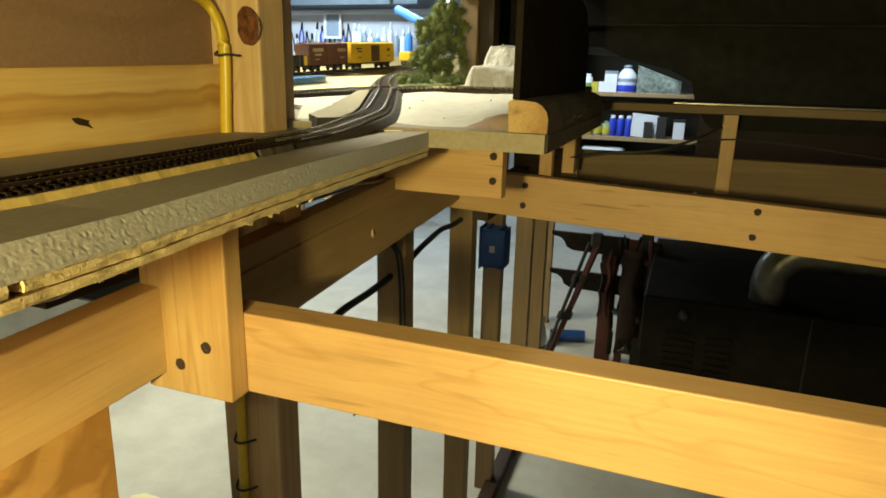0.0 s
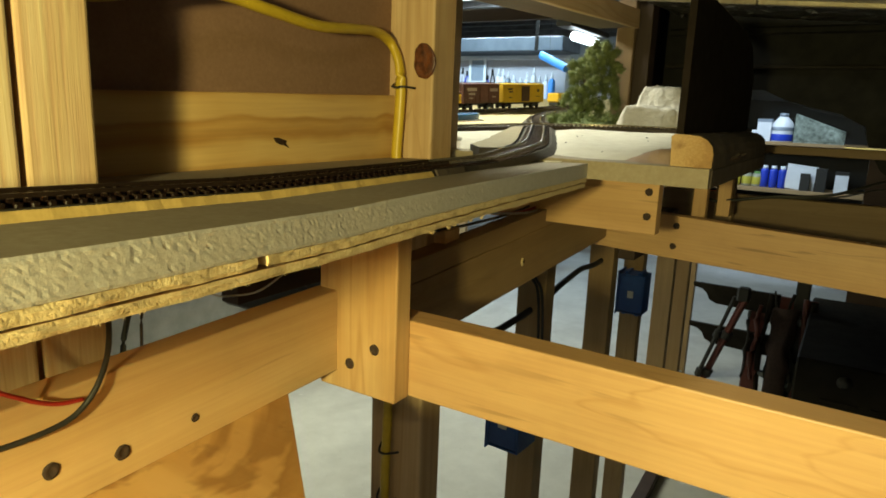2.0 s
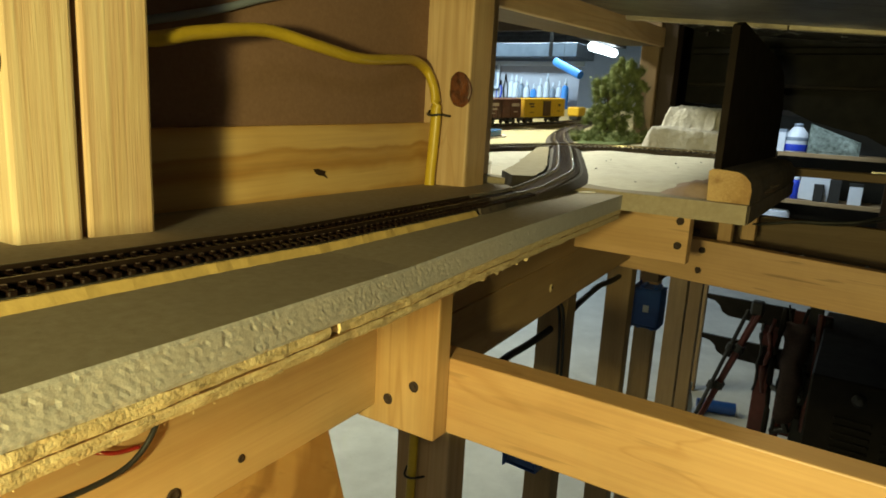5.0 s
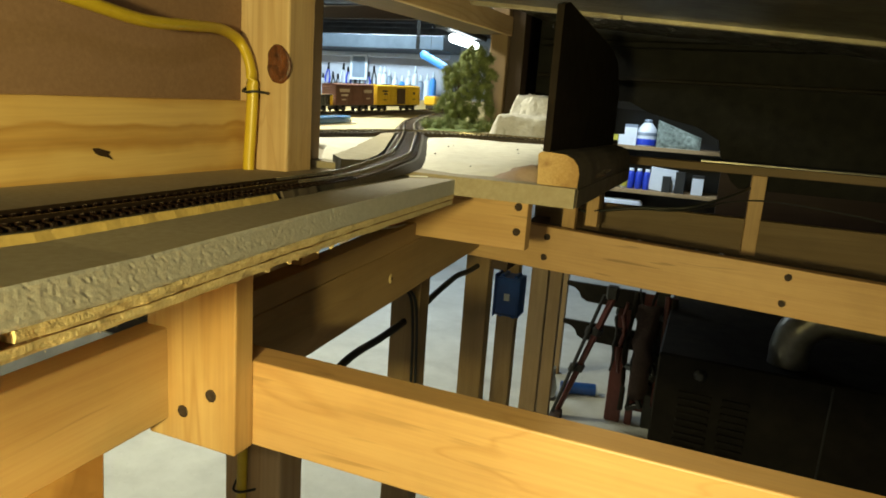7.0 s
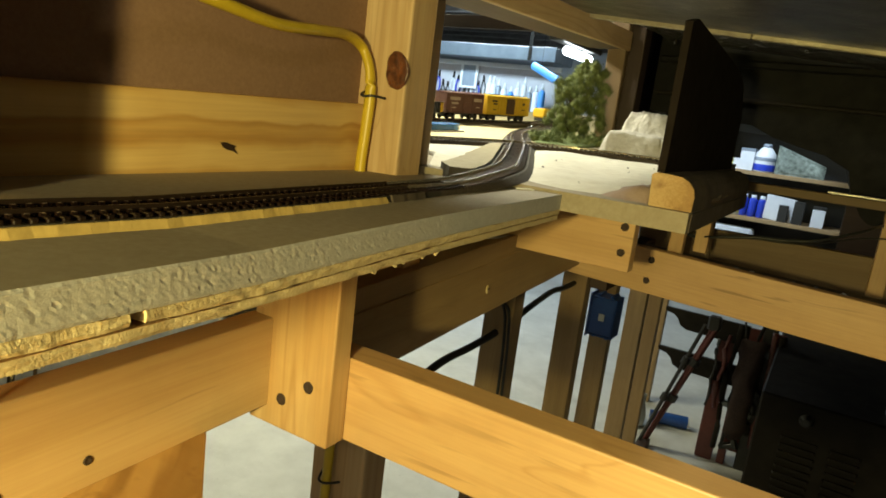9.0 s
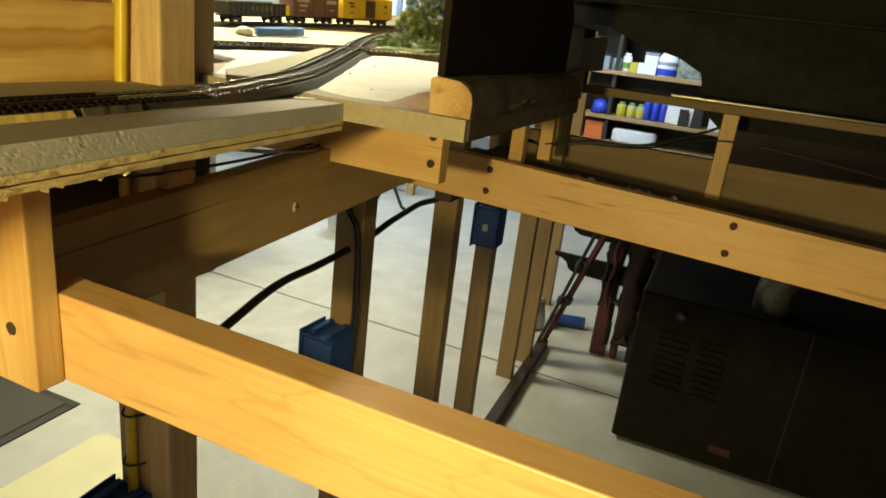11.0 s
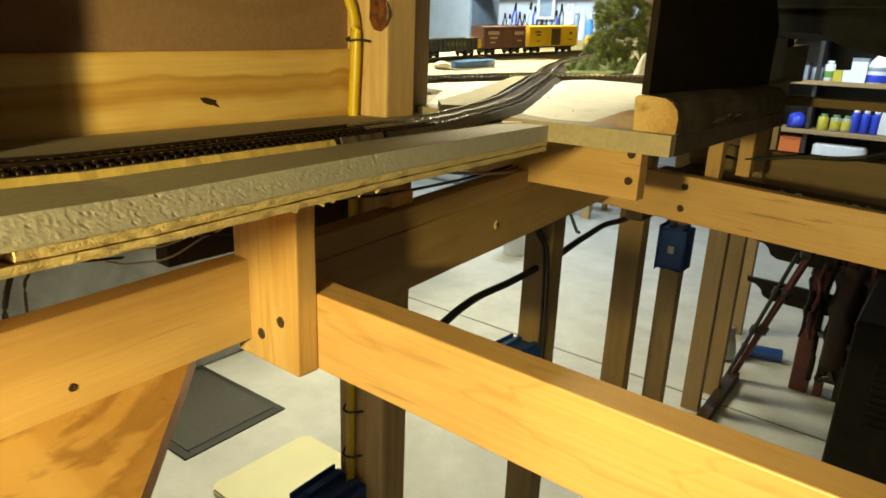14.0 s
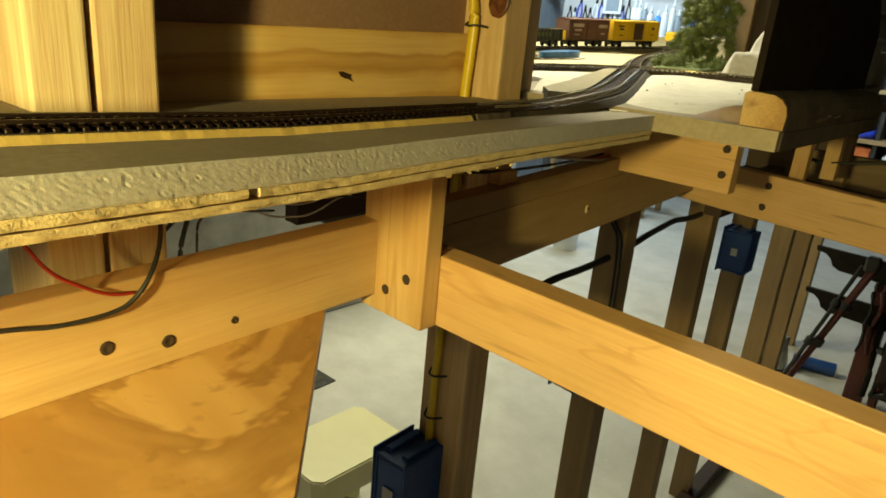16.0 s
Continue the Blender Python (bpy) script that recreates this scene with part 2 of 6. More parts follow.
HOMASOTE = plain("grey_fibre_board", (0.38, 0.325, 0.23), (0.30, 0.25, 0.17), 0.9, scale=240, bump=0.2, distance=0.0008)
HOMA_EDGE = plain("torn_fibre_edge", (0.58, 0.565, 0.53), (0.40, 0.385, 0.355), 0.9, scale=1500, bump=0.35, distance=0.0003)
CORK = plain("roadbed_cork", (0.60, 0.43, 0.14), (0.50, 0.345, 0.105), 0.85, scale=300, bump=0.3, distance=0.0008)
CORK_DARK = plain("roadbed_dark", (0.035, 0.028, 0.02), (0.02, 0.016, 0.011), 0.85, scale=200, bump=0.3)
TIE = plain("black_plastic_tie", (0.007, 0.004, 0.003), (0.014, 0.007, 0.005), 0.2, scale=200)
RAIL = plain("nickel_silver_rail", (0.64, 0.58, 0.46), (0.34, 0.29, 0.21), 0.22, 0.75, scale=120)
# dark copy of RAIL for the near stretch, where the rails catch no shine
RAIL_NEAR = plain("unshiny_near_rail", (0.018, 0.011, 0.008), (0.03, 0.018, 0.012), 0.3, 0.3, scale=160)
CURVE_BED = plain("brown_roadbed", (0.075, 0.056, 0.038), (0.042, 0.031, 0.021), 0.9, scale=260, bump=0.6, distance=0.0015)
BROWN_TIE = plain("brown_tie", (0.035, 0.023, 0.015), (0.06, 0.04, 0.026), 0.45, scale=200)
BALLAST = plain("dry_ballast", (0.30, 0.26, 0.19), (0.15, 0.13, 0.09), 0.95, scale=350, bump=0.8, distance=0.002)
PLASTER = plain("white_plaster", (0.80, 0.77, 0.66), (0.66, 0.62, 0.52), 0.9, scale=70, bump=0.5, distance=0.004)
PLASTER_GREY = plain("grey_white_plaster", (0.60, 0.575, 0.51), (0.44, 0.415, 0.36), 0.95, scale=120, bump=0.7, distance=0.004)
SAND = plain("pale_sand_scenery", (0.56, 0.50, 0.30), (0.42, 0.36, 0.2), 0.95, scale=160, bump=0.5, distance=0.002)
ROCK = plain("pink_brown_rock", (0.44, 0.33, 0.27), (0.34, 0.24, 0.19), 0.9, scale=60, bump=0.6, distance=0.004)
GRASS = plain("green_turf", (0.13, 0.17, 0.05), (0.07, 0.10, 0.025), 0.95, scale=240, bump=0.9, distance=0.003)


def worn_concrete():
    """Pale slab with cloudy stains, dust and small dark specks."""
    m = Mat("concrete_floor", 0.55)
    c = m.mix(m.ramp(m.noise(5, 8, 0.65), (0.32, (0, 0, 0)), (0.68, (1, 1, 1))), (0.60, 0.60, 0.575), (0.47, 0.47, 0.45))
    c = m.mix(m.ramp(m.noise(1.3, 4, 0.6, None, 1.2), (0.50, (0, 0, 0)), (0.70, (0.6, 0.6, 0.6))), c, (0.36, 0.35, 0.33))
    c = m.mix(m.ramp(m.noise(70, 3, 0.7), (0.66, (0, 0, 0)), (0.74, (0.7, 0.7, 0.7))), c, (0.24, 0.23, 0.21))
    c = m.mix(m.ramp(m.noise(38, 4, 0.7), (0.68, (0, 0, 0)), (0.72, (0.5, 0.5, 0.5))), c, (0.75, 0.75, 0.72))
    f = m.noise(24, 6, 0.6)
    m.colour(c).rough(f, 0.42, 0.7).bump(f, 0.1, 0.003)
    return m.m


CONCRETE = worn_concrete()
WALL = plain("pale_concrete_wall", (0.52, 0.54, 0.56), (0.44, 0.46, 0.48), 0.8, scale=12, bump=0.15, distance=0.003)
CEILING = plain("ceiling_boards", (0.20, 0.19, 0.18), (0.12, 0.11, 0.10), 0.8, scale=9)
SCREW = plain("black_screw", (0.022, 0.014, 0.010), (0.05, 0.028, 0.018), 0.75, 0.0, scale=400)
YELLOW_CABLE = plain("yellow_cable_sheath", (0.62, 0.44, 0.03), (0.52, 0.36, 0.02), 0.35, scale=90)
BLACK_RUBBER = plain("black_rubber", (0.02, 0.02, 0.02), (0.03, 0.03, 0.028), 0.5, scale=80)
DARK_WIRE = plain("brown_wire", (0.07, 0.045, 0.03), (0.045, 0.03, 0.02), 0.45, scale=80)
RED_WIRE = plain("red_wire", (0.36, 0.025, 0.018), (0.27, 0.016, 0.012), 0.4, scale=80)
WHITE_WIRE = plain("pale_wire", (0.55, 0.55, 0.55), (0.4, 0.4, 0.4), 0.4, scale=80)
BLUE_PLASTIC = plain("blue_plastic", (0.02, 0.09, 0.36), (0.015, 0.06, 0.26), 0.4, scale=60)
PALE_LABEL = plain("paper_label", (0.6, 0.62, 0.66), (0.5, 0.52, 0.55), 0.7, scale=60)
CREAM = plain("cream_plastic", (0.86, 0.82, 0.50), (0.80, 0.75, 0.45), 0.4, scale=12)
MAT_GREY = plain("grey_mat_pile", (0.085, 0.082, 0.072), (0.06, 0.057, 0.05), 0.95, scale=300, bump=0.5)
STEEL_DARK = plain("dull_dark_steel", (0.028, 0.024, 0.018), (0.016, 0.013, 0.010), 0.6, 0.1, scale=18, bump=0.05, spec=0.12)
# far darker than galvanised metal; the plenum's lack of light is in the colour
GALV = plain("darkened_galvanised_duct", (0.016, 0.015, 0.012), (0.007, 0.0065, 0.0055), 0.6, 0.0, scale=45, bump=0.25, distance=0.004, spec=0.12)
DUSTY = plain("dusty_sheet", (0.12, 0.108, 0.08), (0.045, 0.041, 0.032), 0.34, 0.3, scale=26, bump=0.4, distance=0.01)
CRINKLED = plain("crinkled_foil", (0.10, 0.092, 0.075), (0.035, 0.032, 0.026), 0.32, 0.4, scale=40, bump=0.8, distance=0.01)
FOLD = plain("pale_folded_edge", (0.42, 0.37, 0.26), (0.25, 0.21, 0.14), 0.4, 0.3, scale=60)
GALV_DULL = plain("dull_flue_metal", (0.24, 0.23, 0.20), (0.15, 0.14, 0.12), 0.34, 0.85, scale=25)
GALV_BRIGHT = plain("bright_duct", (0.42, 0.40, 0.36), (0.30, 0.28, 0.25), 0.28, 0.9, scale=25)
YELLOW_PAINT = plain("yellow_car_paint", (0.72, 0.47, 0.02), (0.62, 0.39, 0.015), 0.5, scale=80)
BROWN_PAINT = plain("oxide_red_car_paint", (0.15, 0.062, 0.042), (0.11, 0.045, 0.03), 0.5, scale=80)
BLACK_PAINT = plain("black_car_paint", (0.02, 0.02, 0.018), (0.03, 0.028, 0.025), 0.45, scale=80)
GREEN_PAINT = plain("olive_car_paint", (0.10, 0.12, 0.03), (0.07, 0.085, 0.02), 0.5, scale=80)
PALE_PAINT = plain("pale_lettering", (0.45, 0.36, 0.30), (0.38, 0.30, 0.25), 0.6, scale=80)
LEAF = plain("tree_foliage", (0.15, 0.185, 0.048), (0.09, 0.12, 0.03), 0.8, scale=60)
LEAF_PALE = plain("tree_foliage_pale", (0.225, 0.255, 0.08), (0.15, 0.185, 0.055), 0.8, scale=60)
BARK = plain("bark", (0.09, 0.065, 0.04), (0.05, 0.035, 0.02), 0.9, scale=120, bump=0.5)
POOL = plain("blue_water_paint", (0.045, 0.15, 0.36), (0.035, 0.12, 0.30), 0.25, scale=20)
WHITE = plain("white_enamel", (0.78, 0.80, 0.82), (0.70, 0.72, 0.75), 0.4, scale=15)
GREY_BLUE = plain("grey_blue_metal", (0.30, 0.34, 0.40), (0.24, 0.28, 0.33), 0.5, 0.3, scale=15)
DUCT_GREY = plain("dull_grey_duct", (0.13, 0.15, 0.17), (0.08, 0.095, 0.11), 0.5, 0.2, scale=9)
RED_BROWN = plain("red_brown_paint", (0.13, 0.035, 0.028), (0.09, 0.025, 0.02), 0.45, scale=40)
ORANGE = plain("orange_plastic", (0.70, 0.18, 0.04), (0.6, 0.14, 0.03), 0.5, scale=20)
CAN_BLUE = plain("blue_spray_can", (0.03, 0.06, 0.55), (0.02, 0.05, 0.45), 0.35, scale=20)
CAN_YELLOW = plain("yellow_tin", (0.55, 0.48, 0.06), (0.45, 0.40, 0.05), 0.4, scale=20)
GREEN_TIN = plain("green_tin", (0.16, 0.33, 0.08), (0.12, 0.26, 0.06), 0.45, scale=20)
MOTTLED = plain("mottled_glass", (0.40, 0.46, 0.40), (0.06, 0.075, 0.06), 0.3, scale=24, bump=0.6, distance=0.006)
PALE_JAR = plain("pale_jar_glass", (0.42, 0.42, 0.33), (0.30, 0.30, 0.22), 0.3, scale=30)
TAN = plain("tan_scenery_board", (0.40, 0.34, 0.21), (0.31, 0.26, 0.15), 0.9, scale=140, bump=0.3)
TUBE_GLOW = glow("lit_tube", (0.86, 0.93, 1.0), 14.0)
BLUE_TUBE = plain("pale_blue_foam", (0.10, 0.34, 0.80), (0.08, 0.28, 0.70), 0.6, scale=20)

# ---- builders ----
AXIS = {"x": Matrix.Identity(4), "y": Matrix.Rotation(radians(90), 4, "Z"), "z": Matrix.Rotation(radians(-90), 4, "Y")}


def mesh_from(name, bm, *mats, smooth=False):
    me = bpy.data.meshes.new(name)
    bm.normal_update()
    bm.to_mesh(me)
    bm.free()
    for m in mats:
        me.materials.append(m)
    if smooth:
        for p in me.polygons:
            p.use_smooth = True
    return me


def part(name, bm, material, parent=None, label="", m=None, smooth=False):
    """Links a bmesh as one mesh object; m is its pose in the world."""
    mats = material if isinstance(material, (list, tuple)) else (material,)
    ob = new(name, mesh_from(name, bm, *mats, smooth=smooth))
    ob.matrix_world = m or Matrix.Identity(4)
    if parent is not None:
        under(ob, parent)
    return tagged(ob, label)


def under(ob, parent):
    """Hangs ob under parent without moving it; all parts are posed in world terms."""
    w = ob.matrix_basis.copy()
    ob.parent, ob.matrix_parent_inverse, ob.matrix_basis = parent, parent.matrix_basis.inverted(), w


def thing(name, place, label, category, group="", kind=""):
    ob = new(name)
    ob.empty_display_size = 0.02
    ob.location = place
    return tagged(ob, label, category, group, kind)


def box(sx, sy, sz, bevel=0.0, centre=(0, 0, 0), bm=None, seg=1):
    bm2 = bmesh.new()
    bmesh.ops.create_cube(bm2, size=1.0, matrix=Matrix.Translation(centre) @ Matrix.Diagonal((sx, sy, sz, 1)))
    if bevel:
        bmesh.ops.bevel(bm2, geom=bm2.edges[:], offset=bevel, segments=seg, profile=0.6, affect="EDGES")
    if bm is None:
        return bm2
    return merge(bm, bm2)


def merge(bm, other, m=None):
    if m is not None:
        bmesh.ops.transform(other, matrix=m, verts=other.verts)
    me = bpy.data.meshes.new("tmp")
    other.to_mesh(me)
    other.free()
    bm.from_mesh(me)
    bpy.data.meshes.remove(me)
    return bm


def cyl(r1, r2, h, n=16, caps=True, bevel=0.0):
    """Along +z from 0 to h."""
    bm = bmesh.new()
    bmesh.ops.create_cone(bm, cap_ends=caps, segments=n, radius1=r1, radius2=r2, depth=h, matrix=Matrix.Translation((0, 0, h / 2)))
    if bevel:
        rim = [e for e in bm.edges if abs(e.verts[0].co.z - e.verts[1].co.z) < 1e-7]
        bmesh.ops.bevel(bm, geom=rim, offset=bevel, segments=2, affect="EDGES")
    return bm


def lathe(profile, n=20):
    """A turned body; profile holds (radius, height) pairs."""
    bm = bmesh.new()
    rings = [[bm.verts.new((r * math.cos(2 * math.pi * i / n), r * math.sin(2 * math.pi * i / n), h)) for i in range(n)] for r, h in profile]
    for a, b in zip(rings, rings[1:]):
        for i in range(n):
            bm.faces.new((a[i], a[(i + 1) % n], b[(i + 1) % n], b[i]))
    bm.faces.new(rings[0][::-1])
    bm.faces.new(rings[-1])
    return bm


def beam(name, lo, hi, axis, mat, parent=None, label="", bevel=0.0012, yaw=0.0, category="", group="", kind="", wear=0.0006, dip=0.0, rise=0.0):
    """A sawn board between two corners, its grain along axis; the edges are a little uneven. dip: degrees by which its
    +x end hangs low; rise: degrees by which its +y end stands high."""
    lo, hi = Vector(lo), Vector(hi)
    size, mid = hi - lo, (hi + lo) / 2
    turn = Matrix.Rotation(radians(yaw), 4, "Z") @ Matrix.Rotation(radians(dip), 4, "Y") @ Matrix.Rotation(radians(rise), 4, "X") @ AXIS[axis]
    d = [size.x, size.y, size.z]
    dims = {"x": (d[0], d[1], d[2]), "y": (d[1], d[0], d[2]), "z": (d[2], d[1], d[0])}[axis]
    bm = bmesh.new()
    cuts = max(1, min(24, int(dims[0] / 0.04)))
    bmesh.ops.create_cube(bm, size=1.0, matrix=Matrix.Diagonal((*dims, 1)))
    long = [e for e in bm.edges if abs(e.verts[0].co.x - e.verts[1].co.x) > 1e-6]
    if cuts > 1:
        bmesh.ops.subdivide_edges(bm, edges=long, cuts=cuts)
    for v in bm.verts:
        n = noise.noise_vector(Vector((v.co.x * 9, v.co.y * 40, v.co.z * 40)) + mid * 13)
        v.co += Vector((0, n.y, n.z)) * wear
    sharp = [e for e in bm.edges if len(e.link_faces) == 2 and e.calc_face_angle() > 0.8]
    bmesh.ops.bevel(bm, geom=sharp, offset=bevel, segments=2, profile=0.5, affect="EDGES")
    ob = part(name, bm, mat, parent, label, Matrix.Translation(mid) @ turn)
    return tagged(ob, "", category, group, kind)


def tube(name, points, radius, mat, parent=None, label="", flat=1.0, n=8, step=6, category=""):
    """A round or flattened cable through the points."""
    P = [Vector(p) for p in points]
    Q = [P[0]] + P + [P[-1]]
    path = []
    for i in range(1, len(Q) - 2):
        a, b, c, d = Q[i - 1], Q[i], Q[i + 1], Q[i + 2]
        for k in range(step):
            t = k / step
            path.append(0.5 * ((2 * b) + (c - a) * t + (2 * a - 5 * b + 4 * c - d) * t * t + (3 * b - a - 3 * c + d) * t ** 3))
    path.append(P[-1])
    bm = bmesh.new()
    rings = []
    ref = Vector((0, 0, 1))
    for i, p in enumerate(path):
        d = (path[min(i + 1, len(path) - 1)] - path[max(i - 1, 0)]).normalized()
        s = d.cross(ref)
        if s.length < 0.1:
            s = d.cross(Vector((0, 1, 0)))
        s.normalize()
        u = s.cross(d)
        rings.append([bm.verts.new(p + (s * math.cos(2 * math.pi * j / n) * flat + u * math.sin(2 * math.pi * j / n)) * radius) for j in range(n)])
    for a, b in zip(rings, rings[1:]):
        for j in range(n):
            bm.faces.new((a[j], a[(j + 1) % n], b[(j + 1) % n], b[j]))
    bm.faces.new(rings[0][::-1])
    bm.faces.new(rings[-1])
    bmesh.ops.recalc_face_normals(bm, faces=bm.faces[:])
    ob = part(name, bm, mat, parent, label, None, True)
    return tagged(ob, "", category)


def slab(outline, z0, z1, bm=None):
    """A plate with the outline given counter-clockwise; z0 and z1 may be functions of the place."""
    f0 = z0 if callable(z0) else (lambda x, y: z0)
    f1 = z1 if callable(z1) else (lambda x, y: z1)
    bm = bm or bmesh.new()
    lo = [bm.verts.new((x, y, f0(x, y))) for x, y in outline]
    hi = [bm.verts.new((x, y, f1(x, y))) for x, y in outline]
    bm.faces.new(lo[::-1])
    bm.faces.new(hi)
    k = len(outline)
    for i in range(k):
        bm.faces.new((lo[i], lo[(i + 1) % k], hi[(i + 1) % k], hi[i]))
    bmesh.ops.recalc_face_normals(bm, faces=bm.faces[:])
    return bm


def smooth_line(points, step=0.02):
    """Even steps along a smooth line through plan points; gives (place, direction) pairs."""
    P = [Vector((*p, 0)) for p in points]
    Q = [2 * P[0] - P[1]] + P + [2 * P[-1] - P[-2]]
    dense = []
    for i in range(1, len(Q) - 2):
        a, b, c, d = Q[i - 1], Q[i], Q[i + 1], Q[i + 2]
        for k in range(40):
            t = k / 40
            dense.append(0.5 * ((2 * b) + (c - a) * t + (2 * a - 5 * b + 4 * c - d) * t * t + (3 * b - a - 3 * c + d) * t ** 3))
    dense.append(P[-1])
    out, left, total = [], 0.0, 0.0
    for p, q in zip(dense, dense[1:]):
        seg = (q - p).length
        while left <= seg:
            out.append((p.lerp(q, left / seg), (q - p).normalized()))
            left += step
        left -= seg
    return out


def screw(place, normal, parent, r=0.0040):
    bm = lathe([(r * 0.75, -0.004), (r, 0.0001), (r * 0.97, 0.00035), (r * 0.5, 0.0004), (r * 0.4, 0.0001)], 14)
    for v in bm.verts:
        n = noise.noise_vector(v.co * 500 + Vector(place) * 90)
        v.co += Vector((n.x, n.y, 0)) * r * 0.16
    m = Matrix.Translation(place) @ Vector(normal).to_track_quat("Z", "Y").to_matrix().to_4x4()
    return part("screw", bm, SCREW, parent, "dark countersunk screw head", m, True)


# ---- structure ----
WEST, EAST, SOUTH, NORTH, TOP = -5.2, 2.4, -2.2, 8.2, 2.35
JOINT = 2.612
floor = tagged(new("floor"), "pale worn concrete floor with sawn joints", "floor", kind="structure")
for y0, y1 in ((SOUTH, JOINT - 0.006), (JOINT + 0.006, NORTH)):
    part("slab", box(EAST - WEST, y1 - y0, 0.1, 0.004, ((EAST + WEST) / 2, (y0 + y1) / 2, -0.05)), CONCRETE, floor)
part("joint_filler", box(EAST - WEST, 0.012, 0.06, 0, ((EAST + WEST) / 2, JOINT, -0.034)), BLACK_RUBBER, floor)
for nm, c, s in (("wall_west", (WEST - 0.1, 3, 1.2), (0.2, 10.8, 2.6)), ("wall_east", (EAST + 0.1, 3, 1.2), (0.2, 10.8, 2.6)),
                 ("wall_south", (-1.4, SOUTH - 0.1, 1.2), (7.6, 0.2, 2.6)), ("wall_north", (-1.4, NORTH + 0.1, 1.2), (7.6, 0.2, 2.6))):
    tagged(part(nm, box(*s), WALL, None, "pale grey basement wall", Matrix.Translation(c)), "", "wall", kind="structure")
bm = box(EAST - WEST, NORTH - SOUTH, 0.04, 0, ((EAST + WEST) / 2, 3, TOP + 0.12))
for i in range(26):
    box(EAST - WEST, 0.038, 0.18, 0, ((EAST + WEST) / 2, SOUTH + 0.2 + 0.4 * i, TOP + 0.01), bm)
tagged(part("ceiling", bm, CEILING, None, "dim basement ceiling with open joists"), "", "ceiling", kind="structure")


def wall_x(y):
    return -0.335 - 0.035 * y


def rough_knot(r):
    """An uneven disc of dark heartwood, a little proud."""
    bm = lathe([(r * 0.98, -0.0004), (r, 0.0004), (r * 0.88, 0.0011), (r * 0.70, 0.0007), (r * 0.50, 0.0013), (r * 0.28, 0.0006), (r * 0.1, 0.0010)], 30)
    for v in bm.verts:
        n = noise.noise_vector(v.co * 110)
        v.co += Vector((n.x * 0.16, n.y * 0.16, n.z * 0.03)) * r
    return bm


KNOT = plain("red_brown_knot", (0.19, 0.065, 0.026), (0.03, 0.010, 0.006), 0.28, scale=150, bump=0.8, distance=0.002)
stud_wall = tagged(new("stud_wall"), "unfinished open stud wall of bare spruce uprights", "stud wall", kind="structure")


def stud(y0, z0, z1, depth=0.041, x=None, width=0.038, label="", mat=None):
    x1 = wall_x(y0) if x is None else x
    return beam("stud", (x1 - depth, y0, z0), (x1, y0 + width, z1), "z", mat or STUD, stud_wall, label, 0.002)


stud_a = stud(0.489, 0.0, TOP, 0.064, -0.3555)
stud(0.529, 1.27, TOP, 0.030, -0.3735, 0.040, "stud at the opening coloured dark for shade", DIM_PINE)
stud_n = stud(0.092, 0.0, TOP, 0.082, width=0.0295, mat=LIT_STUD)
stud(0.1245, 0.0, TOP, width=0.034, mat=LIT_STUD)
part("knot", rough_knot(0.0052), KNOT, stud_n, "dark knot", Matrix.Translation((-0.3425, 0.0918, 1.358)) @ Matrix.Rotation(radians(90), 4, "X") @ Matrix.Diagonal((0.7, 1.3, 1, 1)), True)
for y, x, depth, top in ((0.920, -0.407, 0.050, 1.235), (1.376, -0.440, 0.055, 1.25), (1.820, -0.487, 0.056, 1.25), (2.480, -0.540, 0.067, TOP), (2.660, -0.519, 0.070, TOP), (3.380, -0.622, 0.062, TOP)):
    stud(y, 0.0, top, depth, x, mat=DIM_PINE)
stud(1.190, 1.30, TOP, 0.033, -0.385, 0.038, "", DARKENED_PINE)
# the post's shaded side, made as a separate dark strip
stud(1.200, 1.30, TOP, 0.027, -0.3575, 0.038, "dark strip standing in for the post's shaded side", DARK_WOOD)
# black sheet added where the gap is unlit; it also blocks room light
beam("sheathing", (-0.436, 1.262, 1.20), (-0.426, 2.4, TOP), "y", BLACK_BOARD, stud_wall, "black sheet added behind the studs for the unlit gap", 0.001)
part("sill_plate", box(0.044, 1.15, 0.038, 0.002), DARK_WOOD, stud_wall, "dark floor batten", Matrix.Translation((-0.497, 2.30, 0.0195)) @ Matrix.Rotation(radians(1.6), 4, "Z"))
# header in two: pale lit face, and an underside with shade in its colour
beam("header", (-0.384, 0.566, 1.4665), (-0.377, 1.188, 1.499), "y", STUD, stud_wall, "pale header strip over the opening", 0.0015, 0.0, rise=2.4)
beam("header_board", (-0.455, 0.566, 1.4680), (-0.3845, 1.188, 1.497), "y", SHADE_BOARD, stud_wall, "header underside coloured dark for shade", 0.002, 0.0, rise=2.6)
beam("sill", (-0.412, 0.530, 1.235), (-0.372, 1.188, 1.262), "y", STUD, stud_wall, "", 0.002, 2.0)

# lining between the studs beside the track
ply = beam("plywood_strip", (-0.409, 0.1225, 1.268), (-0.397, 0.490, 1.331), "y", PLY_STRIP, stud_wall, "honey-coloured plywood strip with a dark knot", 0.0008, 0.0, rise=1.6)
part("knot", slab([(-0.0075, 0.0028), (-0.0050, -0.0008), (-0.0010, -0.0024), (0.0035, -0.0032), (0.0080, -0.0050), (0.0045, -0.0012), (0.0062, 0.0004), (0.0015, 0.0016), (-0.0030, 0.0030)], 0.0, 0.0006), DARK_WOOD, ply, "dark torn knot", Matrix.Translation((-0.3968, 0.339, 1.2955)) @ Matrix(((0, 0, 1, 0), (1, 0, 0, 0), (0, 1, 0, 0), (0, 0, 0, 1))))
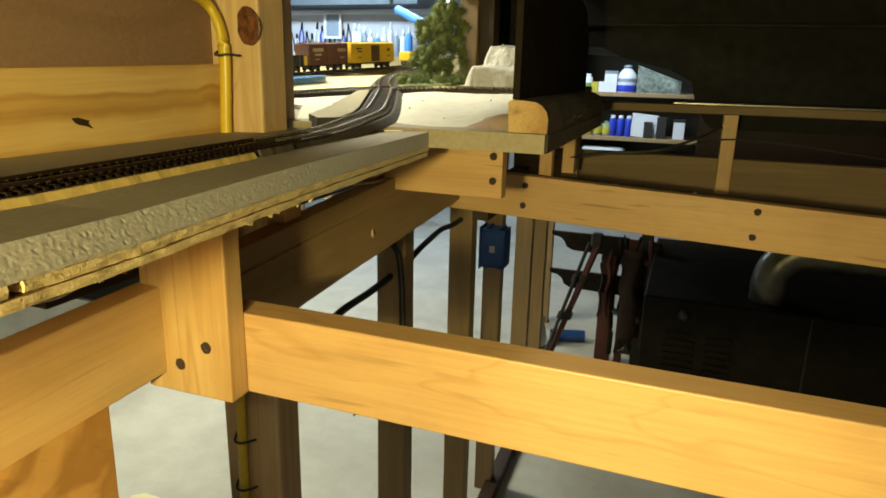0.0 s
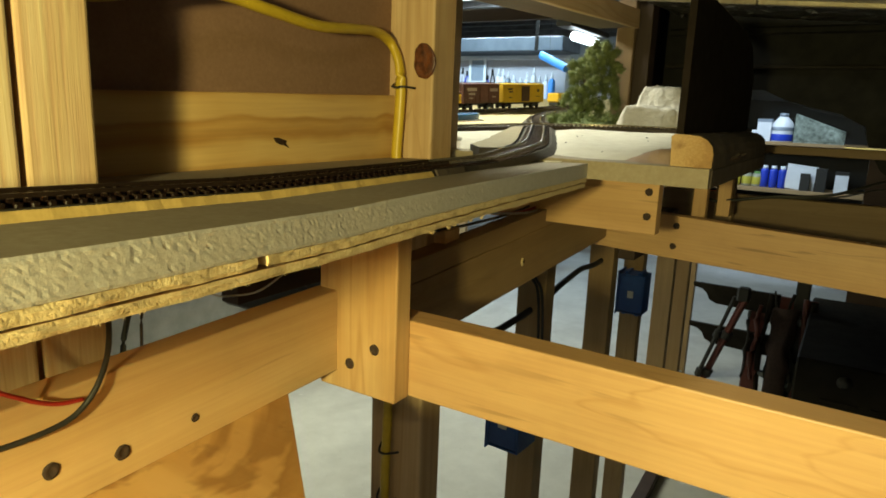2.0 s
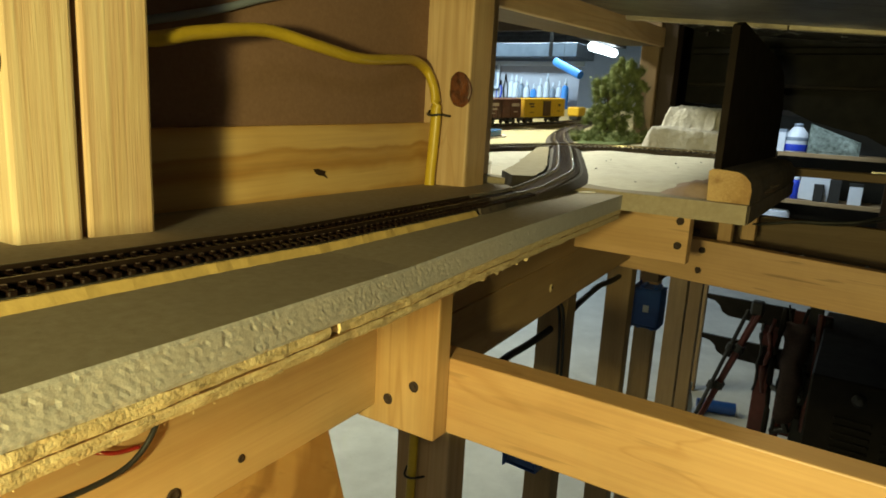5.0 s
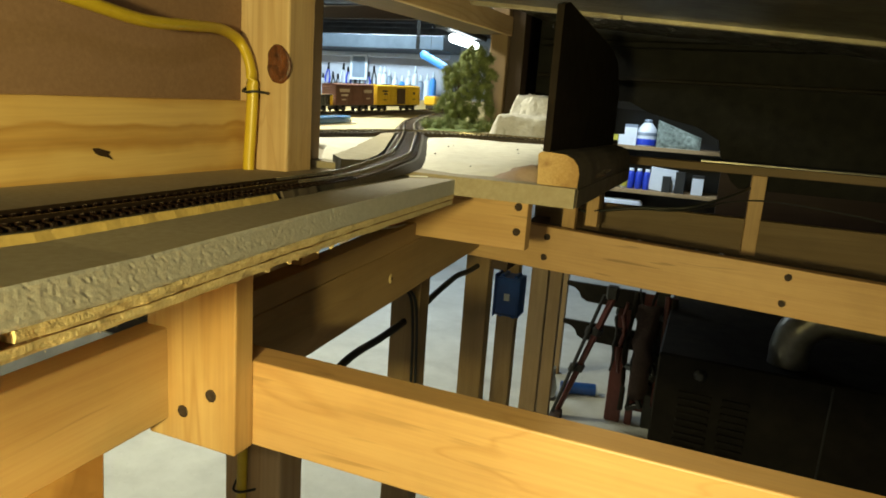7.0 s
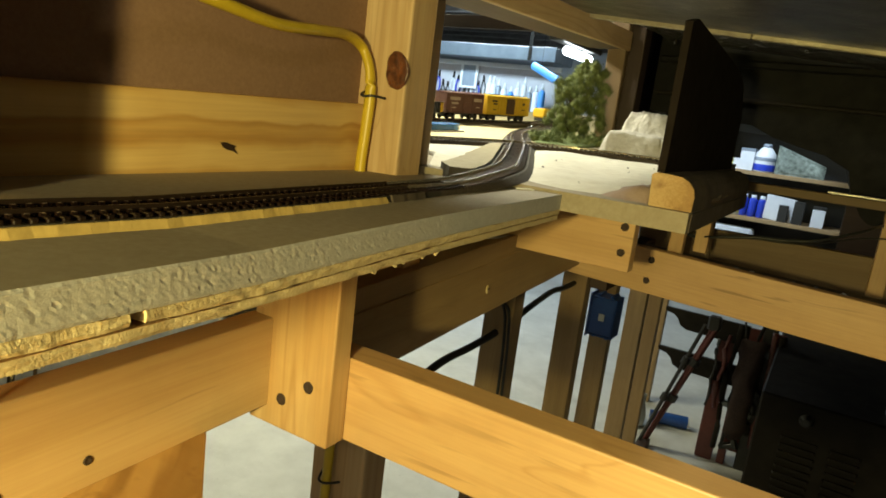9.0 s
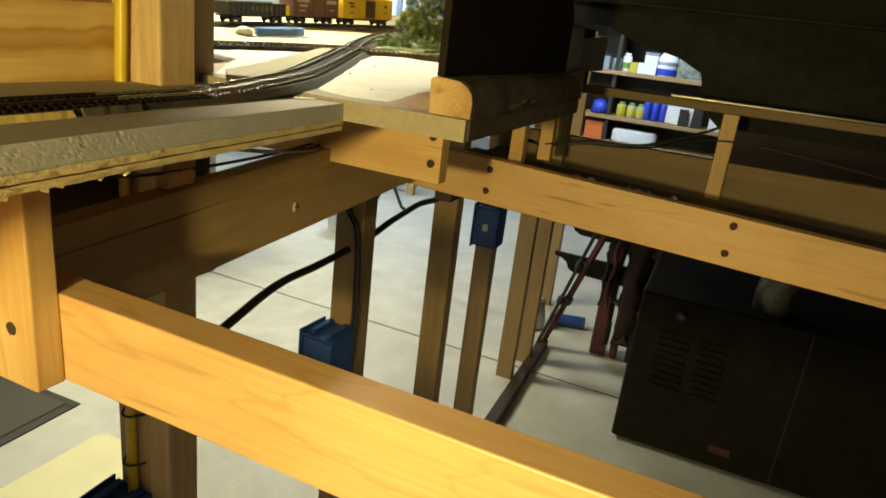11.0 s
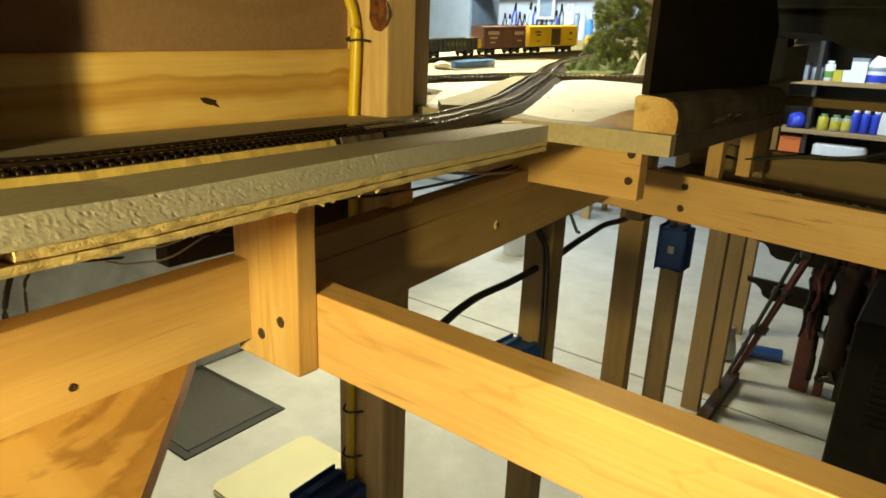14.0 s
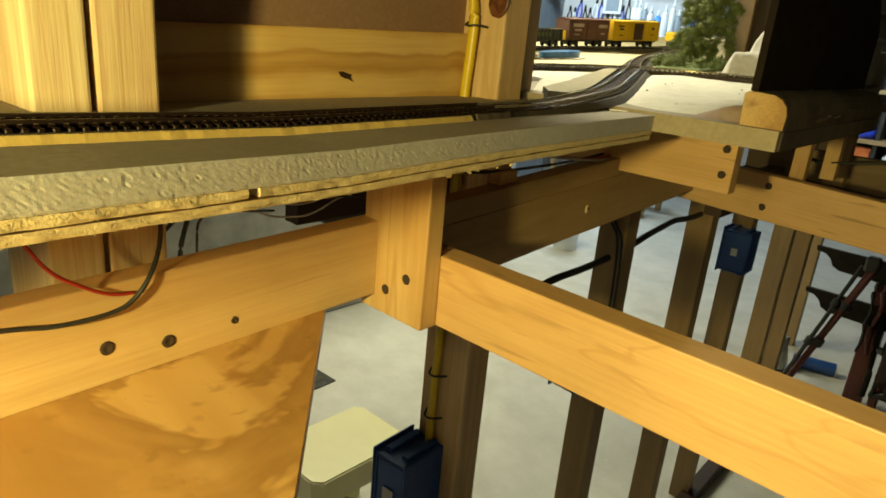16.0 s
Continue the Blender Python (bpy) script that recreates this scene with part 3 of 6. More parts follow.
beam("fibreboard_panel", (-0.414, 0.1225, 1.322), (-0.404, 0.490, 1.80), "y", FIBRE, stud_wall, "plain reddish-brown fibreboard panel", 0.0008, 0.0)

# ---- benchwork ----
bench = thing("benchwork", (0, 0.33, 1.12), "open benchwork frame of new planed pine boards joined with dark screws", "benchwork")
front = beam("front_beam", (-0.320, 0.3215, 1.1240), (1.35, 0.3445, 1.1790), "x", PINE, bench, "golden pine cross beam", dip=0.3)
riser = beam("riser", (-0.324, 0.3045, 1.1275), (-0.2575, 0.3212, 1.2600), "z", PINE_RISER, bench, "pine riser block fixed with two screws")
for p in ((-0.275, 0.3043, 1.163), (-0.2965, 0.3043, 1.148)):
    screw(p, (0, -1, 0), riser)
near = beam("side_joist", (-0.327, -0.25, 1.1310), (-0.308, 0.3209, 1.1900), "y", PALE_PINE, bench, "pale pine joist with drilled screw holes", rise=2.0)
for y, z, r in ((0.185, 1.151, 0.0025), (0.142, 1.1492, 0.0042), (0.1075, 1.1555, 0.0042)):
    screw((-0.3078, y, z), (1, 0, 0), near, r)
rear_joist = beam("rear_joist", (-0.327, 0.346, 1.1395), (-0.308, 0.890, 1.1955), "y", DIM_PINE, bench, "pine joist coloured dark for shade", rise=3.0)
beam("packing_strip", (-0.329, 0.346, 1.1957), (-0.3086, 0.890, 1.215), "y", DIM_PINE, bench, "", 0.0007, 0.0, wear=0.0009, rise=3.0)
part("offcut", box(0.012, 0.030, 0.012, 0.001), PINE, bench, "", Matrix.Translation((-0.322, 0.470, 1.2135)) @ Matrix.Rotation(0.1, 4, "Z"))
part("split", slab([(-0.0026, -0.0012), (-0.0006, -0.0042), (0.0018, -0.0030), (0.0025, 0.0012), (0.0011, 0.0050), (-0.0017, 0.0036)], 0.0, 0.0012), PLY_EDGE, rear_joist, "pale torn chip", Matrix.Translation((-0.3080, 0.606, 1.166)) @ Matrix(((0, 0, 1, 0), (1, 0, 0, 0), (0, 1, 0, 0), (0, 0, 0, 1))))
part("split_hole", slab([(-0.0008, -0.0012), (0.0007, -0.0010), (0.0010, 0.0012), (-0.0005, 0.0018)], 0.0, 0.0012), DARK_WOOD, rear_joist, "dark hole", Matrix.Translation((-0.3073, 0.607, 1.1665)) @ Matrix(((0, 0, 1, 0), (1, 0, 0, 0), (0, 1, 0, 0), (0, 0, 0, 1))))
back = beam("rear_beam", (-0.33, 0.892, 1.105), (1.35, 0.911, 1.165), "x", PINE, bench, "pine cross beam", dip=2.4)
for p in ((-0.2120, 0.8915, 1.1815), (-0.214, 0.8915, 1.153), (0.087, 0.8915, 1.172), (0.085, 0.8915, 1.139)):
    screw(p, (0, -1, 0), back, 0.0045)
cleat = beam("cleat", (-0.42, 0.665, 1.2035), (-0.185, 0.684, 1.2680), "x", PINE, bench, "pine cleat with two screws at its end")
for z in (1.2485, 1.2225):
    screw((-0.195, 0.6645, z), (0, -1, 0), cleat, 0.0042)
gusset = part("gusset", slab([(-0.326, -0.30), (0.30, -0.27), (-0.3225, 0.269)], lambda x, y: 1.1275 + 0.035 * (y - 0.27), lambda x, y: 1.1398 + 0.035 * (y - 0.27)), [PLY_STAINED], bench, "water-stained triangular plywood gusset")

# upper rail that carries the black board
rail = thing("edge_rail", (-0.14, 0.75, 1.27), "stout softwood rail with rounded end grain", "rail")
prof = [(-0.152, 1.2815), (-0.121, 1.2815), (-0.1175, 1.2832), (-0.1170, 1.296), (-0.1190, 1.303), (-0.1230, 1.3080), (-0.1290, 1.3110), (-0.141, 1.312), (-0.150, 1.3118), (-0.1525, 1.310), (-0.1528, 1.296)]
bm = bmesh.new()
rings = []
for i in range(15):
    y = 0.556 + 0.350 * (i / 14) ** 1.6
    c = 0.0012 if i == 0 else 0.0
    ring = []
    for x, z in prof:
        n = noise.noise_vector(Vector((x * 60, y * 25, z * 60)))
        ring.append(bm.verts.new((x + n.x * 0.0012 - c * math.copysign(1, x + 0.143), y, z + n.z * 0.0012 - c * math.copysign(1, z - 1.2905))))
    rings.append(ring)
for a, b in zip(rings, rings[1:]):
    for i in range(len(prof)):
        j = (i + 1) % len(prof)
        bm.faces.new((a[i], a[j], b[j], b[i]))
bm.faces.new(rings[0])
bm.faces.new(rings[-1][::-1])
bmesh.ops.recalc_face_normals(bm, faces=bm.faces[:])
part("timber", bm, ROUGH_BLACK, rail, "rough dark timber")
inset = [(-0.134 + (x + 0.134) * 0.98, 1.296 + (z - 1.296) * 0.98) for x, z in prof]
bm = slab(inset, 0.5540, 0.5559)
for v in bm.verts:
    v.co += noise.noise_vector(v.co * 150) * 0.0008
part("sawn_end", bm, END_GRAIN, rail, "pale sawn end grain", Matrix(((1, 0, 0, 0), (0, 0, 1, 0), (0, 1, 0, 0), (0, 0, 0, 1))))
# added strip that paints the deck's right side dark for shade
tagged(beam("fascia", (-0.1176, 0.552, 1.2684), (-0.1160, 0.905, 1.2840), "y", ROUGH_BLACK, rail, "dark strip over the deck edge, coloured for shade"), "")
rnd = random.Random(8)
for i in range(6):
    y = rnd.uniform(0.575, 0.85)
    s = rnd.uniform(0.003, 0.010)
    part("splinter", slab([(0, 0), (s, 0.0006), (s * 1.6, 0.0022), (s * 0.5, 0.0026)], 0, 0.0012), DARK_WOOD if i % 3 == 0 else ROUGH_BLACK, rail, "", Matrix.Translation((-0.1170, y, rnd.uniform(1.286, 1.302))) @ Matrix.Rotation(rnd.uniform(-0.5, 0.5), 4, "X") @ Matrix.Rotation(radians(rnd.uniform(50, 85)), 4, "Z"))

board = slab([(0.0, 0.0), (0.37, 0.0), (0.37, 0.066), (0.33, 0.102), (0.27, 0.113), (0.02, 0.122), (0.0, 0.117)], 0, 0.006)
tagged(part("black_board", board, BLACK_BOARD, None, "upright black-painted board standing on the edge rail",
            Matrix.Translation((-0.1445, 0.560, 1.3122)) @ Matrix(((0, 0, -1, 0), (1, 0, 0, 0), (0, 1, 0, 0), (0, 0, 0, 1)))), "", "board")

# ---- roadbed and track ----


def lift(y):
    """The layout beyond the bench climbs away from it."""
    return 0.05 * max(0.0, y - 0.52)


def top_z(y):
    """Height of the roadbed's front edge."""
    return 1.2820 + 0.035 * max(0.0, 0.18 - y)


def surf_z(x, y):
    """The roadbed leans down a little towards the wall."""
    front_x = np.interp(y, [p[1] for p in EDGE], [p[0] for p in EDGE])
    return top_z(y) - 0.025 * max(0.0, front_x - x)


EDGE = [(-0.12, -0.95), (-0.145, -0.40), (-0.169, -0.06), (-0.1785, 0.04), (-0.189, 0.13), (-0.197, 0.20), (-0.206, 0.30), (-0.213, 0.40), (-0.222, 0.548)]
sub = thing("sub_roadbed", (-0.28, 0.2, 1.28), "plywood sub-roadbed topped with ragged grey fibreboard", "roadbed")


def rough_edge(bm, amount, freq):
    for v in bm.verts:
        n = noise.noise_vector(v.co * freq)
        v.co += Vector((n.x, n.y * 0.3, n.z * 0.25)) * amount
    return bm


def edge_strip(line, z_of_top, z_of_bottom, back, rows=5, amount=0.00028, freq=420):
    """A plate from the line back to x = back(y), its front edge torn and uneven."""
    bm = bmesh.new()
    cols = []
    for x, y in line:
        t, b = z_of_top(y), z_of_bottom(y)
        lean = 0.025 * (x - back(y))
        worn = 1.0 - 0.7 * min(1.0, max(0.0, (y - 0.30) / 0.14))
        col = [bm.verts.new((back(y), y, t - lean))]
        col += [bm.verts.new((back(y) * 0.5 + x * 0.5, y, t - lean * 0.5))]
        for r in range(rows + 1):
            k = r / rows
            n = noise.noise_vector(Vector((x, y, t - k * 0.02)) * freq)
            bulge = 0.0 if r in (0, rows) else 0.0004
            if rows > 8 and r > 0:
                bulge -= 0.0006 * max(0.0, noise.noise(Vector((x, y, t - k * 0.02)) * 330) - 0.32)
                bulge += 0.0004 * max(0.0, noise.noise(Vector((x, y, t - k * 0.02)) * 520 + Vector((7, 0, 0))) - 0.35)
            col.append(bm.verts.new((x + (n.x * amount + bulge) * worn, y, t + (b - t) * k + (n.y * amount * 0.5 if 0 < r < rows else 0.0))))
        col.append(bm.verts.new((back(y), y, b - lean)))
        cols.append(col)
    for a, b in zip(cols, cols[1:]):
        for i in range(len(a)):
            j = (i + 1) % len(a)
            bm.faces.new((a[i], a[j], b[j], b[i]))
    bm.faces.new(cols[0])
    bm.faces.new(cols[-1][::-1])
    bmesh.ops.recalc_face_normals(bm, faces=bm.faces[:])
    for f in bm.faces:
        f.material_index = 1 if abs(f.normal.z) < 0.6 else 0
    return bm


fine_edge = [(p.x, p.y) for p, d in smooth_line(EDGE, 0.0014) if p.y > -0.5]


def back_x(y):
    return -0.406


part("fibreboard_top", edge_strip(fine_edge, top_z, lambda y: top_z(y) - 0.0127, back_x, 11, 0.00013, 1300), [HOMASOTE, HOMA_EDGE], sub, "grey fibreboard layer with a torn edge")
for dx, t0, t1, seed in ((-0.0002, 0.0129, 0.0170, 150), (-0.0012, 0.0181, 0.0219, 110)):
    def jag(y, seed=seed):
        if seed == 150 and 0.1255 < y < 0.1290:
            return 0.007
        return 0.0005 * noise.noise(Vector((y * 60, seed, 0))) + 0.0009 * max(0.0, noise.noise(Vector((y * 17, seed, 5))))

    part("plywood_layer", edge_strip([(x + dx - jag(y), y) for x, y in fine_edge], lambda y, t0=t0: top_z(y) - t0 + 0.0004 * noise.noise(Vector((y * 28, seed, 9))), lambda y, t1=t1: top_z(y) - t1 + 0.0006 * noise.noise(Vector((y * 35, seed, 2))), back_x, 3, 0.0006, seed), [PLY, PLY_EDGE], sub, "pale plywood layer with a splintered edge")


def fibres(count, seed, levels, size, mat, label):
    """Torn splinters standing out of the cut edge; each is a sliver with four corners."""
    rnd = random.Random(seed)
    bm = bmesh.new()
    for _ in range(count):
        x, y = fine_edge[int(len(fine_edge) * rnd.random() ** 1.0)]
        depth, drop = rnd.choice(levels)
        base = Vector((x + 0.0001, y, top_z(y) - depth))
        s = size * rnd.uniform(0.3, 1.0) ** 2 * 1.6
        tip = base + Vector((rnd.uniform(0.1, 0.8), rnd.uniform(-1.2, 1.2), -drop * rnd.uniform(0.2, 1.0) + rnd.uniform(-0.2, 0.2))) * s
        w = s * rnd.uniform(0.12, 0.3)
        v = [bm.verts.new(q) for q in (base + Vector((-0.0006, -w, 0)), base + Vector((-0.0006, w, 0)), base + Vector((-0.0006, 0, w)), tip)]
        for i, j, k in ((0, 1, 3), (1, 2, 3), (2, 0, 3), (0, 2, 1)):
            bm.faces.new((v[i], v[j], v[k]))
    return tagged(part("torn_fibre", bm, mat, sub, label), "", "", "", "stuff")


fibres(1500, 3, ((0.0002, -0.1), (0.0123, 0.3), (0.008, 0.0), (0.004, 0.0), (0.0105, 0.0)), 0.0007, HOMA_EDGE, "torn grey fibres")
fibres(1300, 4, ((0.0132, 0.2), (0.0170, 0.6), (0.0183, 0.4), (0.0218, 1.0)), 0.00042, PLY_EDGE, "pale plywood splinters")
rnd = random.Random(17)
for i in range(5):
    y = 0.262 + 0.017 * i + rnd.uniform(-0.006, 0.006)
    x = float(np.interp(y, [p[1] for p in EDGE], [p[0] for p in EDGE]))
    s = rnd.uniform(0.0010, 0.0019)
    bm = box(s, s * 2.2, s * rnd.uniform(0.6, 1.2), s * 0.2)
    rough_edge(bm, s * 0.5, 400)
    part("crumb", bm, PLY_EDGE, sub, "", Matrix.Translation((x - 0.0025, y, top_z(y) - 0.0223 - s * 0.2)) @ Matrix.Rotation(rnd.uniform(-0.7, 0.7), 4, "X"))

MAIN = [(-0.19, -0.95), (-0.218, -0.40), (-0.242, -0.06), (-0.2515, 0.05), (-0.258, 0.13), (-0.2615, 0.20), (-0.2645, 0.27), (-0.2680, 0.34), (-0.272, 0.41), (-0.277, 0.47), (-0.286, 0.53), (-0.302, 0.60), (-0.339, 0.69), (-0.382, 0.79), (-0.425, 0.885), (-0.463, 0.96), (-0.504, 1.055), (-0.535, 1.14), (-0.572, 1.275), (-0.60, 1.36), (-0.63, 1.5), (-0.65, 1.7)]
CROSS = [(-0.53, 0.665), (-0.505, 0.725), (-0.475, 0.79), (-0.430, 0.865), (-0.375, 0.905), (-0.315, 0.922), (-0.24, 0.925), (-0.185, 0.922)]
SIDING = [(-0.6880, 0.66), (-0.6870, 0.944), (-0.6805, 1.085), (-0.6610, 1.217), (-0.6380, 1.325), (-0.6330, 1.42), (-0.640, 1.55), (-0.655, 1.7)]
tie_bm = box(0.0305, 0.0027, 0.0019, 0.0004)
for sx in (-1, 1):
    for off in (-0.0019, 0.0019):
        box(0.0013, 0.0019, 0.0010, 0, (sx * 0.0083 + off, 0, 0.0013), tie_bm)
TIE_MESH = mesh_from("tie", tie_bm, TIE, plain("glint_spike_head", (0.62, 0.50, 0.36), (0.35, 0.26, 0.18), 0.22, 0.1, scale=300))
# spike tops take the bright slot; their glints are in the colour
for face in TIE_MESH.polygons:
    if face.center.z > 0.0016 and face.normal.z > 0.9:
        face.material_index = 1
FAR_TIE_MESH = TIE_MESH.copy()
FAR_TIE_MESH.materials[0] = BROWN_TIE


def z_main(x, y):
    k = min(1, max(0, (y - 0.40) / 0.10))
    return (surf_z(x, y) + 0.0042) * (1 - k) + (1.2878 + 0.05 * (y - 0.5)) * k


def track(name, line, label, z_of, rail_mat, from_y=-9, to_y=9, tie_step=0.0070, bed=None):
    th = thing(name, (line[0][0], line[0][1], z_of(*line[0])), label, "track", "model railway track")
    if bed:
        bm = bmesh.new()
        rows, ys = [], []
        for p, d in smooth_line(line, 0.012):
            s = Vector((d.y, -d.x, 0))
            z0 = z_of(p.x, p.y)
            f = min(1.0, max(0.0, (p.y - 0.45) / 0.1)) if bed is CORK_DARK else 0.0
            ys.append(p.y)
            rows.append([bm.verts.new((p + s * o).to_tuple()[:2] + (z0 - h,)) for o, h in ((-0.022, 0.0045), (-0.0155, 0.0), (0.0148 + 0.0035 * f, 0.0), (0.0156 + 0.0124 * f, 0.0045 + 0.0012 * f))])
        for a, b, y in zip(rows, rows[1:], ys):
            for i in range(4):
                j = (i + 1) % 4
                bm.faces.new((a[i], a[j], b[j], b[i])).material_index = 1 if y > 0.40 else 0
        bmesh.ops.recalc_face_normals(bm, faces=bm.faces[:])
        part("roadbed", bm, [bed, CURVE_BED if bed is CORK_DARK else bed], th, "raised roadbed strip")
    for p, d in smooth_line(line, tie_step):
        if from_y <= p.y <= to_y:
            t = new("tie", TIE_MESH if p.y < 0.44 else FAR_TIE_MESH)
            t.matrix_world = Matrix.Translation((p.x, p.y, z_of(p.x, p.y) + 0.00095)) @ Matrix.Rotation(math.atan2(d.y, d.x) - math.pi / 2, 4, "Z")
            under(t, th)
    for side in (-1, 1):
        bm = bmesh.new()
        rows = []
        shape = ((-0.0010, 0.0), (0.0010, 0.0), (0.0004, 0.0006), (0.0004, 0.0014), (0.00055, 0.0016), (0.00055, 0.0023), (-0.00055, 0.0023), (-0.00055, 0.0016), (-0.0004, 0.0014), (-0.0004, 0.0006))
        ys = []
        for p, d in smooth_line(line, 0.012):
            s = Vector((d.y, -d.x, 0))
            ys.append(p.y)
            c = p + s * side * 0.0083
            rows.append([bm.verts.new((c.x + s.x * o, c.y + s.y * o, z_of(p.x, p.y) + 0.0019 + h)) for o, h in shape])
        for a, b, y in zip(rows, rows[1:], ys):
            for i in range(len(shape)):
                j = (i + 1) % len(shape)
                bm.faces.new((a[i], a[j], b[j], b[i])).material_index = 1 if y < 0.36 else 0
        bmesh.ops.recalc_face_normals(bm, faces=bm.faces[:])
        part("rail", bm, [rail_mat, RAIL_NEAR], th, "", None, True)
    return th


track("main_track", MAIN, "curved black model railway track with fine metal rails", z_main, RAIL, -0.06, 1.5, 0.0055, CORK_DARK)
track("crossing_track", CROSS, "second model railway track crossing the curve on the level", lambda x, y: 1.2879 + 0.05 * (y - 0.5), RAIL, bed=CURVE_BED)
track("siding_track", SIDING, "straight siding carrying parked freight cars", lambda x, y: 1.2928 + 0.05 * (y - 0.5), RAIL, 0.6, 1.9, bed=BALLAST)
# the bare strip of roadbed under the near straight
strip = [p + Vector((d.y, -d.x, 0)) * 0.0160 for p, d in smooth_line(MAIN, 0.004) if -0.4 < p.y < 0.335]
bm = bmesh.new()
rows = []
for p in strip:
    n = noise.noise_vector(p * 130)
    z = surf_z(p.x, p.y)
    rows.append([bm.verts.new((p.x + o + n.x * 0.0006 * k, p.y, z + h)) for o, h, k in ((-0.012, 0.0, 0), (-0.012, 0.0034, 0), (0.0, 0.0034, 1), (0.0026, 0.0, 1))])
for a, b in zip(rows, rows[1:]):
    for i in range(4):
        bm.faces.new((a[i], a[(i + 1) % 4], b[(i + 1) % 4], b[i]))
bm.faces.new(rows[0])
bm.faces.new(rows[-1][::-1])
bmesh.ops.recalc_face_normals(bm, faces=bm.faces[:])
part("roadbed_strip", bm, CORK, sub, "pale cork roadbed strip")

# a rough dark length of roadbed carries on where the pale strip ends
bm = bmesh.new()
rows = []
for p, d in smooth_line(MAIN, 0.0025):
    if 0.3365 < p.y < 0.379:
        c = p + Vector((d.y, -d.x, 0)) * 0.0160
        n = noise.noise_vector(c * 170)
        z = surf_z(c.x, c.y)
        rows.append([bm.verts.new((c.x + o + n.x * 0.0007 * k, c.y, z + h + n.z * 0.0006 * k)) for o, h, k in ((-0.010, 0.0, 0), (-0.010, 0.0040, 1), (-0.004, 0.0044, 1), (0.0, 0.0040, 1), (0.0018, 0.0, 1))])
for a, b in zip(rows, rows[1:]):
    for i in range(5):
        bm.faces.new((a[i], a[(i + 1) % 5], b[(i + 1) % 5], b[i]))
bm.faces.new(rows[0])
bm.faces.new(rows[-1][::-1])
bmesh.ops.recalc_face_normals(bm, faces=bm.faces[:])
part("dark_roadbed_strip", bm, ROUGH_BLACK, sub, "dark crumbly roadbed strip")

# ---- scenery ----


def hills(x0, x1, y0, y1, nx, ny, height, mat, name, label, z0, kind=""):
    """A closed lump of ground; y0 and y1 may follow x."""
    bm = bmesh.new()

    def corner(i, j):
        x = x0 + (x1 - x0) * i / nx
        a, b = (v(x) if callable(v) else v for v in (y0, y1))
        y = a + (b - a) * j / ny
        return bm.verts.new((x, y, height(x, y)))

    grid = [[corner(i, j) for i in range(nx + 1)] for j in range(ny + 1)]
    for j in range(ny):
        for i in range(nx):
            bm.faces.new((grid[j][i], grid[j][i + 1], grid[j + 1][i + 1], grid[j + 1][i]))
    rim = [grid[0][i] for i in range(nx + 1)] + [grid[j][nx] for j in range(1, ny + 1)] + [grid[ny][i] for i in range(nx - 1, -1, -1)] + [grid[j][0] for j in range(ny - 1, 0, -1)]
    low = [bm.verts.new((v.co.x, v.co.y, z0)) for v in rim]
    for i in range(len(rim)):
        k = (i + 1) % len(rim)
        bm.faces.new((rim[k], rim[i], low[i], low[k]))
    bm.faces.new(low[::-1])
    bmesh.ops.recalc_face_normals(bm, faces=bm.faces[:])
    return tagged(part(name, bm, mat, None, label, None, True), "", "scenery")


deck = thing("layout_deck", (-0.3, 0.9, 1.27), "grey fibreboard layout deck", "deck")
part("deck_panel", slab([(-1.02, 0.648), (-0.42, 0.648), (-0.42, 0.552), (-0.226, 0.546), (-0.1178, 0.547), (-0.1178, 0.580), (-0.1555, 0.580), (-0.1555, 0.962), (-0.165, 1.140), (-0.243, 1.142), (-0.245, 1.36), (-0.42, 1.37), (-0.42, 2.6), (-1.02, 2.6)], 1.2682, lambda x, y: 1.2832 + lift(y)), HOMASOTE, deck)
part("edge_panel", slab([(-0.1553, 0.5803), (-0.1178, 0.5803), (-0.1178, 0.905), (-0.1553, 0.905)], 1.2682, 1.2812), HOMASOTE, deck)

RAILWAY = [p for line in (MAIN, CROSS) for p, d in smooth_line(line, 0.008) if p.y > 0.45]


def clear(x, y, inner=0.019, width=0.025):
    """0 beside a track, 1 well away from it."""
    d = min((p.x - x) ** 2 + (p.y - y) ** 2 for p in RAILWAY) ** 0.5
    k = min(1.0, max(0.0, (d - inner) / width))
    return k * k * (3 - 2 * k)


def ease(v):
    v = min(1.0, max(0.0, v))
    return v * v * (3 - 2 * v)


def white_back(x):
    return float(np.interp(x, [p[0] for p in CROSS], [p[1] for p in CROSS])) - 0.012


def white_front(x):
    return float(np.interp(x, [-0.46, -0.41, -0.37, -0.25, -0.21], [0.656, 0.640, 0.566, 0.562, 0.550]))


def white_height(x, y):
    n = noise.noise(Vector((x * 22, y * 22, 0.3)))
    fine = noise.noise(Vector((x * 90, y * 90, 1.3))) * 0.0005 + noise.noise(Vector((x * 260, y * 260, 2.3))) * 0.0003
    k = ease((y - 0.550 - 0.014 * n) / 0.06)
    ridge = 0.013 * math.exp(-((x + 0.155) / 0.012) ** 2) * ease((y - 0.66) / 0.1)
    return 1.2832 + lift(y) - 0.0012 + k * (0.0022 + 0.0030 * clear(x, y) + 0.0016 * n + fine) + ridge


hills(-0.49, -0.1560, white_front, white_back, 90, 80, white_height, PLASTER, "plaster_ground", "rough white plaster ground beside the curve", 1.2750)


